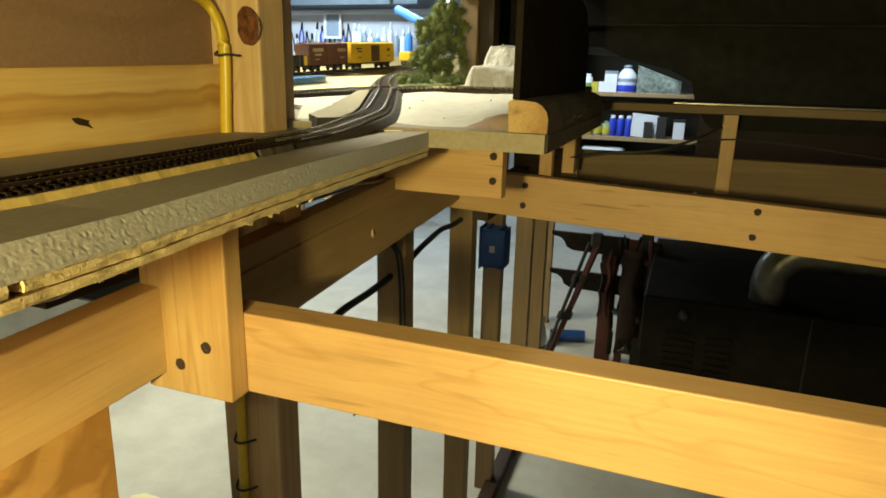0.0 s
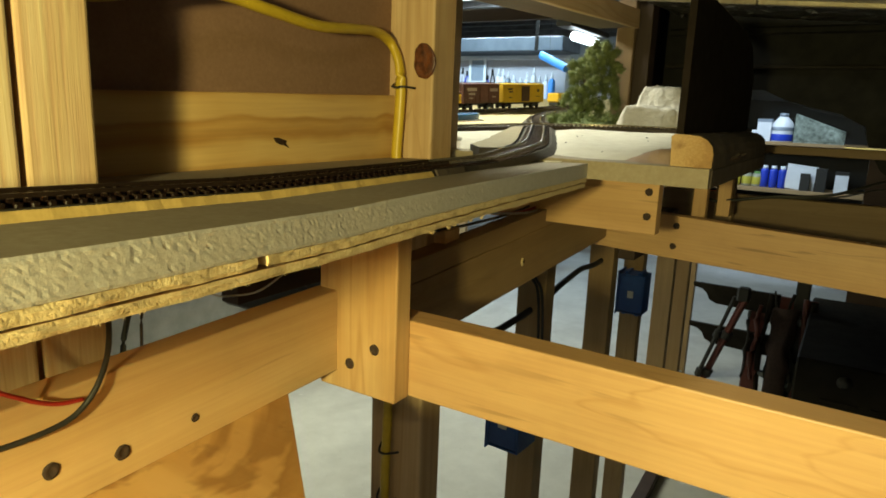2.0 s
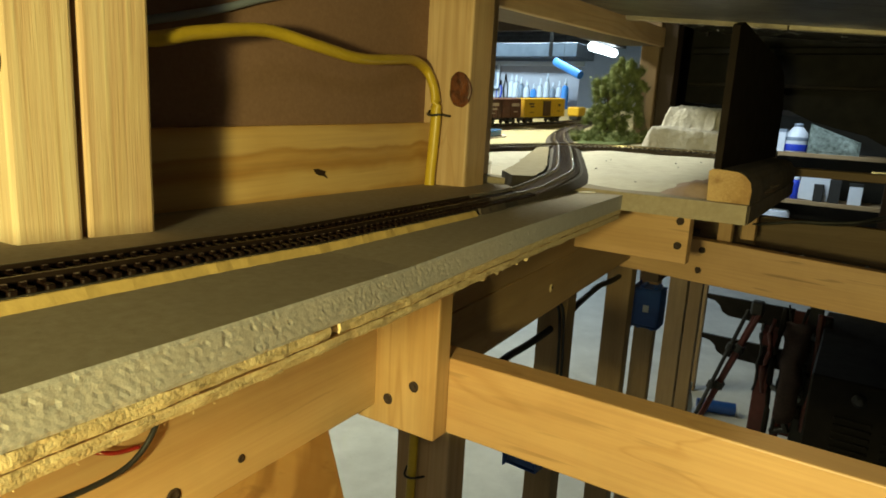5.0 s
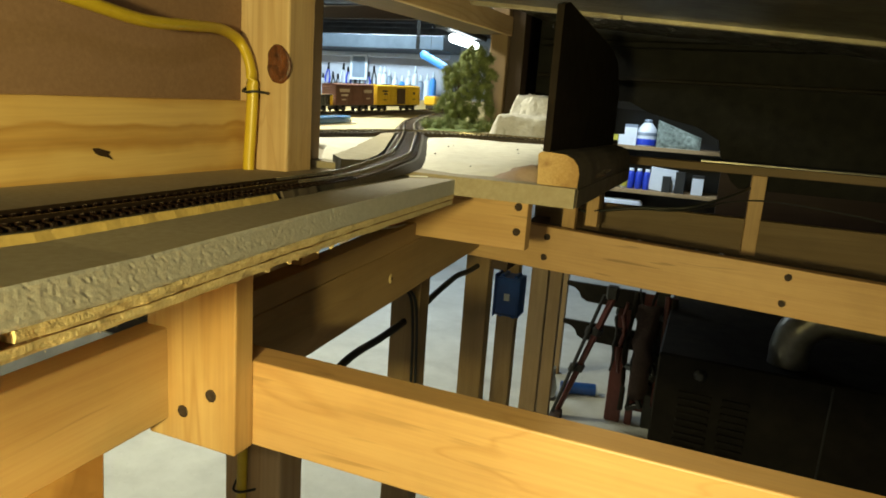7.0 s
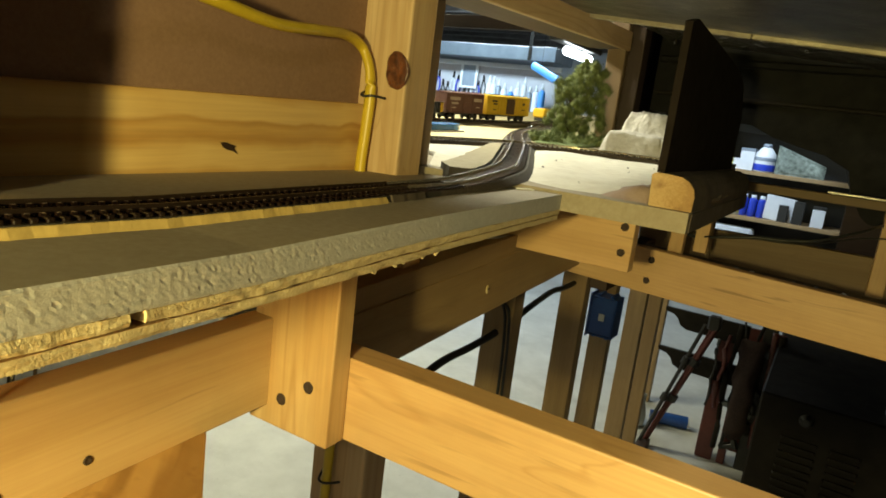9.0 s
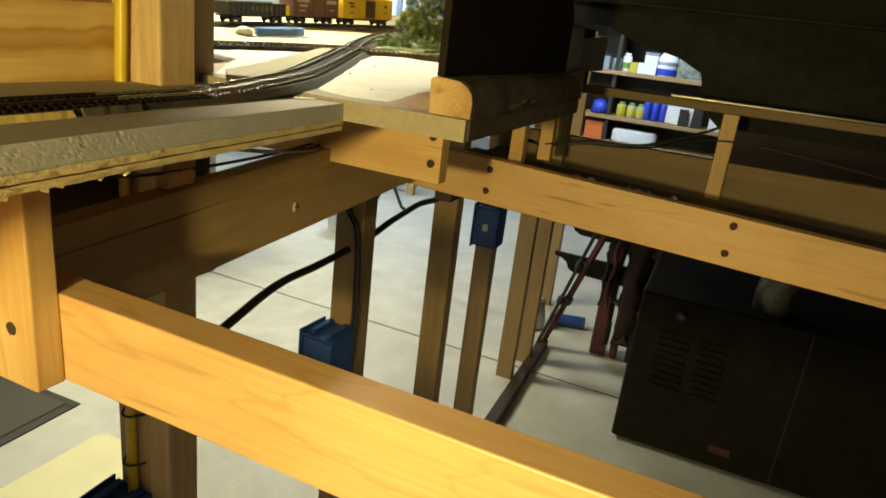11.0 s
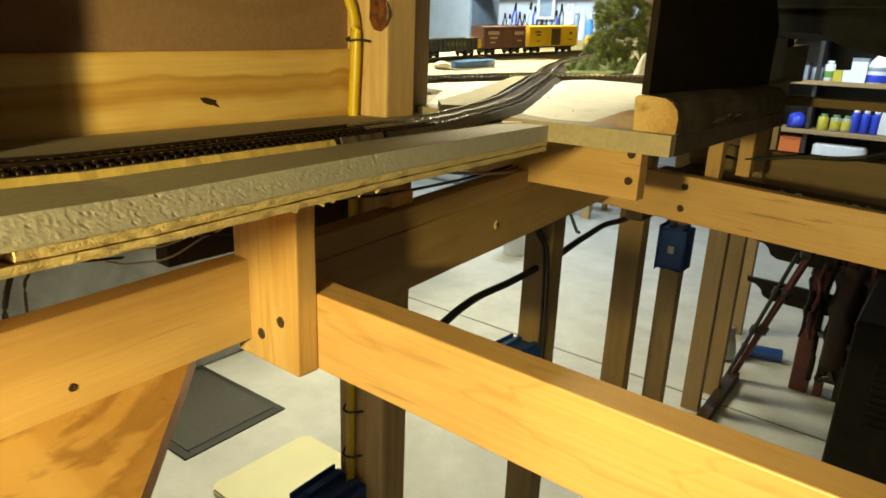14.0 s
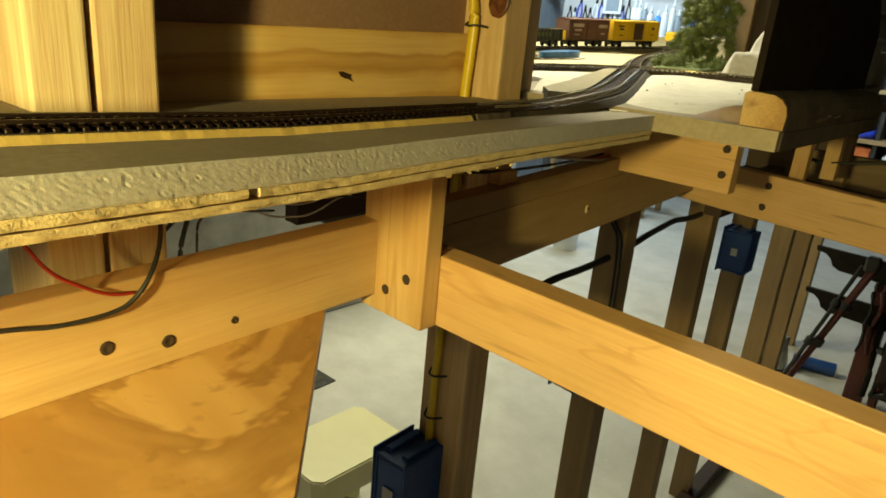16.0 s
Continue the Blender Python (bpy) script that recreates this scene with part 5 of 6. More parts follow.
def tree(name, base, blobs, height, count, seed, label):
    th = thing(name, base, label, "model tree")
    bx, by, bz = base
    bm = bmesh.new()
    merge(bm, cyl(0.006, 0.002, height * 0.9, 8), Matrix.Translation(base))
    for i in range(7):
        ang = i * 2.4
        z = bz + height * (0.2 + 0.09 * i)
        merge(bm, cyl(0.0022, 0.0008, 0.035, 6), Matrix.Translation((bx, by, z)) @ Matrix.Rotation(ang, 4, "Z") @ Matrix.Rotation(radians(58), 4, "Y"))
    part("trunk", bm, BARK, th)
    part("crown", leaf_crown(blobs, count, 0.0014, seed, 0.45), [LEAF, LEAF_PALE], th)
    return th


TB = (-0.448, 1.130, 1.2836 + lift(1.130))
rnd = random.Random(21)
clumps = []
for i in range(120):
    u = (i + 0.5) / 120
    z = TB[2] + 0.006 + 0.128 * u
    wide = 0.049 * (1 - 0.14 * u) * min(1.0, 4.0 * (1.03 - u)) ** 0.55 * (0.45 + 0.6 * rnd.random())
    ang = i * 2.399
    clumps.append((-0.442 + 0.018 * u + wide * math.cos(ang), 1.130 + wide * 0.7 * math.sin(ang), z + rnd.uniform(-0.006, 0.006), rnd.uniform(0.007, 0.014)))
tree("model_tree", TB, clumps, 0.135, 70000, 3, "bushy olive-green model tree with ragged foliage")
tagged(part("low_bush", leaf_crown([(x, y, 1.2885 + lift(y), r) for x, y, r in ((-0.478, 1.06, 0.012), (-0.462, 1.03, 0.014), (-0.44, 1.02, 0.014), (-0.42, 1.03, 0.015), (-0.50, 1.11, 0.014), (-0.40, 1.05, 0.016), (-0.445, 1.06, 0.018), (-0.415, 1.08, 0.018), (-0.49, 1.13, 0.014), (-0.388, 1.07, 0.014), (-0.382, 1.095, 0.020), (-0.376, 1.12, 0.018), (-0.378, 1.14, 0.022))], 11000, 0.0015, 5, 0.5), [GRASS, LEAF_PALE], None, "low green foam bushes round the tree"), "", "model bush", kind="stuff")
hills(-0.56, -0.378, 0.91, 1.3, 50, 80, lambda x, y: 1.2822 + lift(y) + clear(x, y, 0.020, 0.02) * ease((x - float(np.interp(y, [p[1] for p in MAIN], [p[0] for p in MAIN]))) / 0.02) * (0.0045 + 0.005 * math.exp(-((x + 0.45) ** 2 + (y - 1.13) ** 2) / 0.006) + noise.noise(Vector((x * 90, y * 90, 0))) * 0.0022 + noise.noise(Vector((x * 300, y * 300, 0))) * 0.0012), GRASS, "turf_patch", "patch of green turf under the tree", 1.2750)

spur = [(p + Vector((d.y, -d.x, 0)) * o) for o in (-0.021,) for p, d in smooth_line(MAIN, 0.01) if 0.545 < p.y < 0.90]
spur_out = [(p.x, p.y) for p in spur] + [(p.x - 0.040 * min(1, (i + 2) / 5) * (1 - 0.7 * i / len(spur)), p.y - 0.012 * (1 - i / len(spur))) for i, p in reversed(list(enumerate(spur)))]
bm = slab(spur_out, 1.2700, lambda x, y: 1.2898 + lift(y))
# sides take the dark slot, which puts the shade at the cut edge into colour
for f in bm.faces:
    f.material_index = 0 if f.normal.z > 0.5 else 1
rough_edge(bm, 0.0022, 130)
tagged(part("spur_roadbed", bm, [TAN, CORK_DARK], None, "bare grey fibreboard spur beside the curve"), "", "roadbed")

# ---- frame and clutter behind the bench ----
rack = thing("rear_frame", (0.0, 1.12, 1.15), "rear bench frame of pine boards with a top rail", "frame")
beam("lower_board", (-0.30, 1.168, 1.100), (1.3, 1.187, 1.205), "x", DARKENED_PINE, rack)
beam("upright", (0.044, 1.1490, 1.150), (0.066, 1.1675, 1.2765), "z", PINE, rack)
beam("top_rail", (-0.24, 1.145, 1.277), (1.3, 1.170, 1.290), "x", DARKENED_PINE, rack)
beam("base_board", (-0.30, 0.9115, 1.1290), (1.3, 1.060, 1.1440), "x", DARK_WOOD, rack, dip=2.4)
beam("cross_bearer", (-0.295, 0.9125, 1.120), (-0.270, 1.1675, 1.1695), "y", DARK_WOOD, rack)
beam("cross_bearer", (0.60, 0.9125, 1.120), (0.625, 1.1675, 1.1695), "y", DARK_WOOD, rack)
beam("rear_upright", (-0.209, 1.1495, 1.150), (-0.180, 1.1675, 1.2765), "z", DIM_PINE, rack)
# thin metal strip added to give the rail its highlight streak
part("rail_lip", box(0.55, 0.006, 0.004, 0.001), GALV_DULL, rack, "metal strip added for the top rail's highlight", Matrix.Translation((0.24, 1.149, 1.292)))
for x, y in ((-0.202, 0.930), (-0.180, 0.990)):
    tagged(beam("prop", (x, y, 1.1885), (x + 0.018, y + 0.018, 1.268), "z", PINE, None, "short pine prop under the edge rail"), "", "prop", "props under the rail")
tube("slack_cable", [(-0.205, 0.962, 1.212), (-0.197, 1.0, 1.211), (-0.18, 1.0, 1.209), (-0.142, 1.0, 1.216), (-0.106, 1.0, 1.223), (-0.07, 1.0, 1.226), (-0.034, 1.0, 1.233), (0.014, 1.06, 1.248), (0.043, 1.146, 1.256)], 0.0022, BLACK_RUBBER, None, "slack black cable strung behind the bench", 1, 8, category="cable")
tube("slack_cable", [(-0.163, 0.962, 1.216), (-0.14, 1.0, 1.2175), (-0.10, 1.0, 1.2215), (-0.06, 1.0, 1.224), (-0.02, 1.05, 1.228), (0.016, 1.1, 1.236), (0.069, 1.12, 1.241), (0.157, 1.13, 1.235), (0.30, 1.14, 1.218), (0.42, 1.1665, 1.203)], 0.0011, BLACK_RUBBER, None, "thin black cable strung behind the bench", 1, 8, category="cable")
rnd = random.Random(11)
for i, x in enumerate((-0.118, -0.098, -0.046, -0.034, -0.020, 0.012)):
    w, h = rnd.uniform(0.006, 0.016), rnd.uniform(0.006, 0.009)
    b = box(w, 0.008, h, 0.0003)
    box(w * 0.5, 0.005, 0.002, 0.0004, (0, 0, h / 2 + 0.001), b)
    tagged(part("plastic_clip", b, WHITE if i % 2 else GREY_BLUE, None, "small pale plastic clip lying on the base board", Matrix.Translation((x, 0.985, 1.1650 - 0.042 * x + h / 2)) @ Matrix.Rotation(rnd.uniform(-0.6, 0.6), 4, "Z")), "", "clip", "clips on the base board")

# ---- overhead ducting ----
plenum = thing("air_plenum", (0.5, 1.5, 1.25), "mottled galvanised air plenum hanging from the ceiling", "duct")
FLIP = Matrix(((1, 0, 0, 0), (0, 0, 1, 0), (0, 1, 0, 0), (0, 0, 0, 1)))
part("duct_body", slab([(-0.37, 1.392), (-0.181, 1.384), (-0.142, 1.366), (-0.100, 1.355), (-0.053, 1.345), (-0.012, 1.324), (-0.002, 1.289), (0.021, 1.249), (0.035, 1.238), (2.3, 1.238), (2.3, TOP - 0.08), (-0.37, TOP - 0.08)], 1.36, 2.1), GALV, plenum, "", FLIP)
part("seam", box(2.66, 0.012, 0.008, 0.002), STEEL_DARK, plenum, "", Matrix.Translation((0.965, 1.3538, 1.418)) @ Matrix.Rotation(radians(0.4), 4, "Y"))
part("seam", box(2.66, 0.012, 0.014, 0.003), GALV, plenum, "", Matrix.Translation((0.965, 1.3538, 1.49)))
over = thing("overhead_panel", (0.6, 0.9, 1.53), "dusty sheet-metal panel fixed overhead", "panel")


def over_z(x, y):
    return 1.5000 - 0.085 * (x + 0.384) + 0.04 * (y - 0.95)


part("front_sheet", slab([(-0.375, 0.40), (0.42, 0.40), (0.42, 0.946), (-0.375, 0.946)], over_z, lambda x, y: over_z(x, y) + 0.003), DUSTY, over, "dusty grey sheet metal")
rear_sheet = bmesh.new()
grid = [[rear_sheet.verts.new((-0.355 + 0.775 * i / 60, 0.956 + 0.385 * j / 40, over_z(-0.355 + 0.775 * i / 60, 0.956 + 0.385 * j / 40) + 0.012 + 0.004 * noise.noise(Vector((i * 0.33, j * 0.41, 0))) + 0.003 * noise.noise(Vector((i * 0.9, j * 1.1, 3))))) for i in range(61)] for j in range(41)]
for a, b in zip(grid, grid[1:]):
    for i in range(60):
        rear_sheet.faces.new((a[i], a[i + 1], b[i + 1], b[i]))
ext = bmesh.ops.extrude_face_region(rear_sheet, geom=rear_sheet.faces[:])
bmesh.ops.translate(rear_sheet, vec=(0, 0, 0.003), verts=[v for v in ext["geom"] if isinstance(v, bmesh.types.BMVert)])
bmesh.ops.recalc_face_normals(rear_sheet, faces=rear_sheet.faces[:])
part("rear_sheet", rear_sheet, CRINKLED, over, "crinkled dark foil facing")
rnd = random.Random(31)
# bright chips scattered under the foil to stand in for its glints
for i in range(64):
    x, y = rnd.uniform(-0.34, -0.08), 0.965 + 0.25 * rnd.random() ** 1.5
    w = 0.0012 + 0.007 * rnd.random() ** 2.5
    chip = slab([(-w, 0), (0, -w * 0.4), (w * 1.3, w * 0.1), (w * 0.2, w * 0.5)], 0.0, 0.0006)
    part("foil_flake", chip, GALV_BRIGHT, over, "bright flake placed to make a glint", Matrix.Translation((x, y, over_z(x, y) + 0.0045 + rnd.uniform(-0.002, 0.002))) @ Matrix.Rotation(rnd.uniform(-1.1, -0.2), 4, "X") @ Matrix.Rotation(rnd.uniform(-0.4, 0.4), 4, "Y"))
for x0, x1 in ((-0.372, -0.155), (-0.1545, 0.42)):
    n0, n1 = over_z(x0, 0.95), over_z(x1, 0.95)
    bm = box(x1 - x0, 0.007, 0.009, 0.0015)
    for v in bm.verts:
        v.co.z += (n0 + n1) / 2 - 0.0015 + v.co.x * (n1 - n0) / (x1 - x0)
    part("folded_edge", bm, FOLD, over, "bright folded sheet edge", Matrix.Translation(((x0 + x1) / 2, 0.9505, 0)))
for x, y in ((-0.33, 0.50), (-0.33, 1.30), (0.36, 0.50), (0.36, 1.30)):
    part("hanger", cyl(0.003, 0.003, 0.80, 8), STEEL_DARK, over, "", Matrix.Translation((x, y, over_z(x, y) + 0.002)))

# ---- furnace ----
furnace = thing("furnace", (0.45, 2.5, 0), "dark steel furnace cabinet with a louvred front", "furnace")
part("cabinet", box(1.12, 0.9, 0.572, 0.006), STEEL_DARK, furnace, "", Matrix.Translation((0.470, 2.75, 0.301)))
part("plinth", box(1.06, 0.84, 0.015), BLACK_PAINT, furnace, "", Matrix.Translation((0.470, 2.75, 0.0075)))
for cx, half in ((0.043, 0.054), (0.172, 0.044)):
    for i in range(9):
        lv = slab([(-half, 0.0), (half, 0.0), (half - 0.006, -0.010), (0.006 - half, -0.010)], 0.0, 0.009)
        part("louvre", lv, STEEL_DARK, furnace, "", Matrix.Translation((cx, 2.2998, 0.255 + i * 0.025)))
part("inspection_knob", lathe([(0.021, 0), (0.022, 0.004), (0.014, 0.008), (0.013, 0.018), (0.009, 0.020)], 20), BLACK_PAINT, furnace, "", Matrix.Translation((0.050, 2.2995, 0.532)) @ Matrix.Rotation(radians(90), 4, "X"), True)
part("seam_strip", box(0.006, 0.004, 0.55, 0.001), BLACK_PAINT, furnace, "", Matrix.Translation((0.44, 2.2985, 0.30)))
flue = thing("flue_elbow", (0.32, 2.42, 0.59), "dull metal flue elbow above the furnace", "flue pipe")
R0 = 0.062
bm = bmesh.new()
rings = []
for i in range(15):
    a = radians(90 * max(0, min(1, (i - 2) / 10)))
    if i < 2:
        c, d = Vector((0.315, 2.42, 0.588 + 0.03 * i)), Vector((0, 0, 1))
    elif i > 12:
        c, d = Vector((0.315 + 0.12 + 0.3 * (i - 12), 2.42, 0.768)), Vector((1, 0, 0))
    else:
        c, d = Vector((0.315 + 0.12 * (1 - math.cos(a)), 2.42, 0.648 + 0.12 * math.sin(a))), Vector((math.sin(a), 0, math.cos(a)))
    s = Vector((0, 1, 0))
    u = s.cross(d)
    k = 1.03 if i in (2, 5, 8, 11) else 1.0
    rings.append([bm.verts.new(c + (s * math.cos(2 * math.pi * j / 24) + u * math.sin(2 * math.pi * j / 24)) * R0 * k) for j in range(24)])
for a, b in zip(rings, rings[1:]):
    for j in range(24):
        bm.faces.new((a[j], a[(j + 1) % 24], b[(j + 1) % 24], b[j]))
bmesh.ops.recalc_face_normals(bm, faces=bm.faces[:])
part("pipe", bm, GALV_DULL, flue, "", None, True)
# added dark panel; keeps the furnace side black and blocks room light
tagged(part("partition", box(2.35, 0.05, TOP - 0.09), DARK_WOOD, None, "dark panel added behind the furnace to keep out light", Matrix.Translation((1.21, 3.60, (TOP - 0.09) / 2))), "", "partition", kind="structure")

# ---- tool rack, tripod and floor clutter beyond the studs ----
tool_rack = thing("tool_rack", (-0.2, 2.8, 0), "dark red-brown tool rack with curved bracket arms", "tool rack")
for x0, x1, z1, mat in ((-0.312, -0.243, 0.58, RED_BROWN), (-0.150, -0.098, 0.70, BLACK_PAINT), (-0.222, -0.190, 0.56, RED_BROWN)):
    b = box(x1 - x0, 0.05, z1, 0.004, ((x0 + x1) / 2, 2.975, z1 / 2))
    part("post", b, mat, tool_rack)
for z in (0.632, 0.452):
    prof = [(-0.20, 0.0), (-0.545, 0.0), (-0.542, -0.017), (-0.507, -0.024), (-0.486, -0.040), (-0.474, -0.066), (-0.446, -0.080), (-0.20, -0.088)]
    part("bracket", slab([(x, z + h) for x, h in prof], 2.927, 2.948), STEEL_DARK, tool_rack, "", FLIP)
for i in range(6):
    z = 0.10 + 0.085 * i
    b = box(0.07 + 0.03 * (i % 3), 0.03, 0.022, 0.004, (0, 0, 0))
    box(0.02, 0.04, 0.05, 0.004, (0.03, 0, 0.01), b)
    part("clamp", b, (BLACK_PAINT, STEEL_DARK, GREY_BLUE)[i % 3], tool_rack, "", Matrix.Translation((-0.19 + 0.03 * (i % 2), 2.935, z)) @ Matrix.Rotation(radians(-25 + 20 * (i % 4)), 4, "Y"))
tripod = thing("tripod", (-0.45, 2.82, 0), "red and black folding tripod leaning against the rack", "tripod")


def rod(a, b, r, n=10):
    a, b = Vector(a), Vector(b)
    bm = cyl(r, r, (b - a).length, n)
    bmesh.ops.transform(bm, matrix=Matrix.Translation(a) @ (b - a).to_track_quat("Z", "Y").to_matrix().to_4x4(), verts=bm.verts)
    return bm


for dx, r, mat in ((0.0, 0.008, BLACK_PAINT), (0.045, 0.011, RED_BROWN), (0.030, 0.006, RED_BROWN)):
    a, b = Vector((-0.538 + dx * 0.4, 2.83 + dx, 0.008)), Vector((-0.362 + dx, 2.85 - dx * 0.3, 0.615))
    part("leg", rod(a, b, r), mat, tripod)
    for k in (0.42, 0.72):
        c = a.lerp(b, k)
        d = (b - a).normalized() * 0.016
        part("clamp_collar", rod(c - d, c + d, r * 1.9), BLACK_PAINT, tripod)
part("head", box(0.05, 0.05, 0.06, 0.008), BLACK_PAINT, tripod, "", Matrix.Translation((-0.330, 2.85, 0.63)))
part("foot", lathe([(0.018, 0), (0.020, 0.004), (0.014, 0.02), (0.010, 0.03)], 14), BLACK_RUBBER, tripod, "", Matrix.Translation((-0.530, 2.835, 0.0)), True)
roll = thing("blue_tube", (-0.40, 3.08, 0), "dark blue cardboard tube lying on the floor", "tube")
part("tube_body", rod((-0.56, 3.15, 0.0305), (-0.392, 3.20, 0.0305), 0.030, 18), BLUE_PLASTIC, roll)
part("end_cap", rod((-0.394, 3.1995, 0.0305), (-0.387, 3.2015, 0.0305), 0.0304, 18), PALE_LABEL, roll, "pale end cap")
bag = lathe([(0.05, 0), (0.085, 0.02), (0.09, 0.08), (0.07, 0.15), (0.05, 0.20), (0.06, 0.25), (0.02, 0.27)], 18)
for v in bag.verts:
    v.co += noise.noise_vector(v.co * 26) * 0.026
    v.co.z = max(0.0, v.co.z)
tagged(part("plastic_bag", bag, plain("milky_plastic", (0.60, 0.62, 0.58), (0.45, 0.47, 0.44), 0.35, scale=40, bump=0.4, distance=0.01), None, "crumpled milky plastic bag on the floor", Matrix.Translation((-0.625, 3.06, 0)) @ Matrix.Diagonal((0.7, 0.7, 0.6, 1)), True), "", "bag")
bucket = thing("white_bucket", (-2.18, 3.715, 0), "white plastic bucket with a wire handle on the floor", "bucket")
part("pail", lathe([(0.072, 0), (0.076, 0.005), (0.088, 0.19), (0.092, 0.19), (0.092, 0.20), (0.086, 0.20), (0.072, 0.02)], 24), WHITE, bucket, "", Matrix.Translation((-2.18, 3.715, 0)), True)
tube("handle", [(-2.274, 3.715, 0.19), (-2.255, 3.655, 0.15), (-2.18, 3.615, 0.12), (-2.105, 3.655, 0.15), (-2.086, 3.715, 0.19)], 0.002, STEEL_DARK, bucket)

part("backboard", box(0.150, 0.018, 0.56, 0.003), RED_BROWN, tool_rack, "dark red-brown backboard", Matrix.Translation((-0.140, 3.012, 0.33)))
rnd = random.Random(77)
for i in range(9):
    x = -0.300 + 0.029 * i
    z0, z1 = rnd.uniform(0.06, 0.30), rnd.uniform(0.50, 0.66)
    pts = [(x + rnd.uniform(-0.010, 0.010), 2.918 + rnd.uniform(-0.012, 0.004), z1 + (z0 - z1) * k / 5) for k in range(6)]
    tube("hanging_strap", pts, rnd.uniform(0.004, 0.010), (BLACK_RUBBER, RED_BROWN, STEEL_DARK)[i % 3], tool_rack, "", 1.6, 6, 4)

# ---- store shelf beyond ----
store = thing("store_shelf", (-0.65, 6.68, 0), "dark store shelf crowded with tins and bottles", "shelf")
for x in (-1.44, -1.05, 0.14):
    part("post", box(0.034, 0.34, 2.0, 0.002), BLACK_PAINT, store, "", Matrix.Translation((x, 6.70, 1.0)))
for z in (0.52, 0.755, 1.165, 1.62):
    part("shelf_board", box(1.62, 0.40, 0.036, 0.002), DIM_PINE, store, "", Matrix.Translation((-0.65, 6.70, z - 0.0182)))
part("back_panel", box(1.62, 0.01, 2.0), BLACK_PAINT, store, "", Matrix.Translation((-0.65, 6.91, 1.0)))


def can(x, z, r, h, mat, cap, name="spray_can", label="blue spray can with a pale cap on the store shelf", y=6.60):
    th = thing(name, (x, y, z), label, name.replace("_", " "), "containers on the store shelf")
    m = Matrix.Translation((x, y, z))
    part("can_body", lathe([(r * 0.94, 0), (r, 0.004), (r, h * 0.78), (r * 0.9, h * 0.83), (r * 0.45, h * 0.86)], 16), mat, th, "", m, True)
    part("cap", lathe([(r * 0.62, h * 0.86), (r * 0.66, h * 0.88), (r * 0.62, h), (r * 0.2, h)], 14), cap, th, "", m, True)
    return th, m


def carton(x, z, w, h, mat, label, y=6.60, d=0.12, lid=None, lean=0.0):
    th = thing("carton", (x, y, z), label, "carton", "containers on the store shelf")
    m = Matrix.Translation((x, y, z)) @ Matrix.Rotation(radians(lean), 4, "Y")
    part("box_body", box(w, d, h * 0.86, 0.002, (0, 0, h * 0.43)), mat, th, "", m)
    part("lid", box(w * 1.03, d * 1.03, h * 0.14, 0.002, (0, 0, h * 0.93)), lid or mat, th, "", m)
    return th, m


for x in (-0.708, -0.634, -0.560):
    can(x, 0.755, 0.034, 0.195, CAN_BLUE, WHITE)
for x, mat in ((-0.945, CAN_YELLOW), (-0.850, PALE_JAR), (-0.765, PALE_JAR)):
    th, m = can(x, 0.755, 0.042, 0.135, mat, GREEN_TIN, "yellow_jar", "squat jar with a yellow label on the store shelf")
    part("label", lathe([(0.0424, 0.02), (0.0427, 0.022), (0.0427, 0.085), (0.0424, 0.087)], 16), CAN_YELLOW, th, "yellow paper label", m, True)
carton(-0.425, 0.755, 0.235, 0.215, WHITE, "broad white carton leaning on the store shelf", 6.62, 0.08, WHITE, 5)
carton(-0.375, 0.755, 0.075, 0.150, BLACK_PAINT, "black carton on the store shelf", 6.54, 0.05)
carton(-0.255, 0.755, 0.085, 0.20, BLACK_PAINT, "black carton on the store shelf", 6.54, 0.06)
carton(-0.10, 0.755, 0.10, 0.18, WHITE, "pale carton on the store shelf", 6.60, lid=BLACK_PAINT)
carton(-1.16, 0.52, 0.17, 0.16, ORANGE, "orange plastic carton on the store shelf")
wad = lathe([(0.03, 0), (0.075, 0.01), (0.082, 0.05), (0.065, 0.10), (0.03, 0.125)], 18)
for v in wad.verts:
    v.co += noise.noise_vector(v.co * 34) * 0.022
    v.co.z = max(0.0, v.co.z)
tagged(part("blue_bag", wad, CAN_BLUE, None, "crumpled blue plastic bag on the store shelf", Matrix.Translation((-1.145, 6.60, 0.7551)), True), "", "bag", "containers on the store shelf")
tub = thing("white_bin", (-0.775, 6.58, 0.52), "long white plastic bin on the store shelf", "bin", "containers on the store shelf")
bm = slab([(0.205 * math.copysign(abs(math.cos(a)) ** 0.5, math.cos(a)), 0.08 * math.copysign(abs(math.sin(a)) ** 0.6, math.sin(a))) for a in [2 * math.pi * (i + 0.5) / 28 for i in range(28)]], 0, 0.125)
bmesh.ops.bevel(bm, geom=[e for e in bm.edges if e.calc_face_angle(0) > 1.2], offset=0.014, segments=2, affect="EDGES")
part("tray", bm, WHITE, tub, "", Matrix.Translation((-0.775, 6.58, 0.5202)))
bottle = thing("white_bottle", (-0.61, 6.60, 1.165), "white and blue plastic jug on the store shelf", "jug", "containers on the store shelf")
m = Matrix.Translation((-0.612, 6.60, 1.165))
part("jug", lathe([(0.084, 0), (0.090, 0.008), (0.090, 0.13), (0.082, 0.165), (0.05, 0.205), (0.034, 0.22)], 20), WHITE, bottle, "", m, True)
part("band", lathe([(0.0905, 0.010), (0.0910, 0.012), (0.0910, 0.066), (0.0905, 0.068)], 20), CAN_BLUE, bottle, "blue label band", m, True)
part("upper_band", lathe([(0.0905, 0.098), (0.0910, 0.100), (0.0905, 0.128), (0.0895, 0.130)], 20), GREY_BLUE, bottle, "grey-blue label band", m, True)
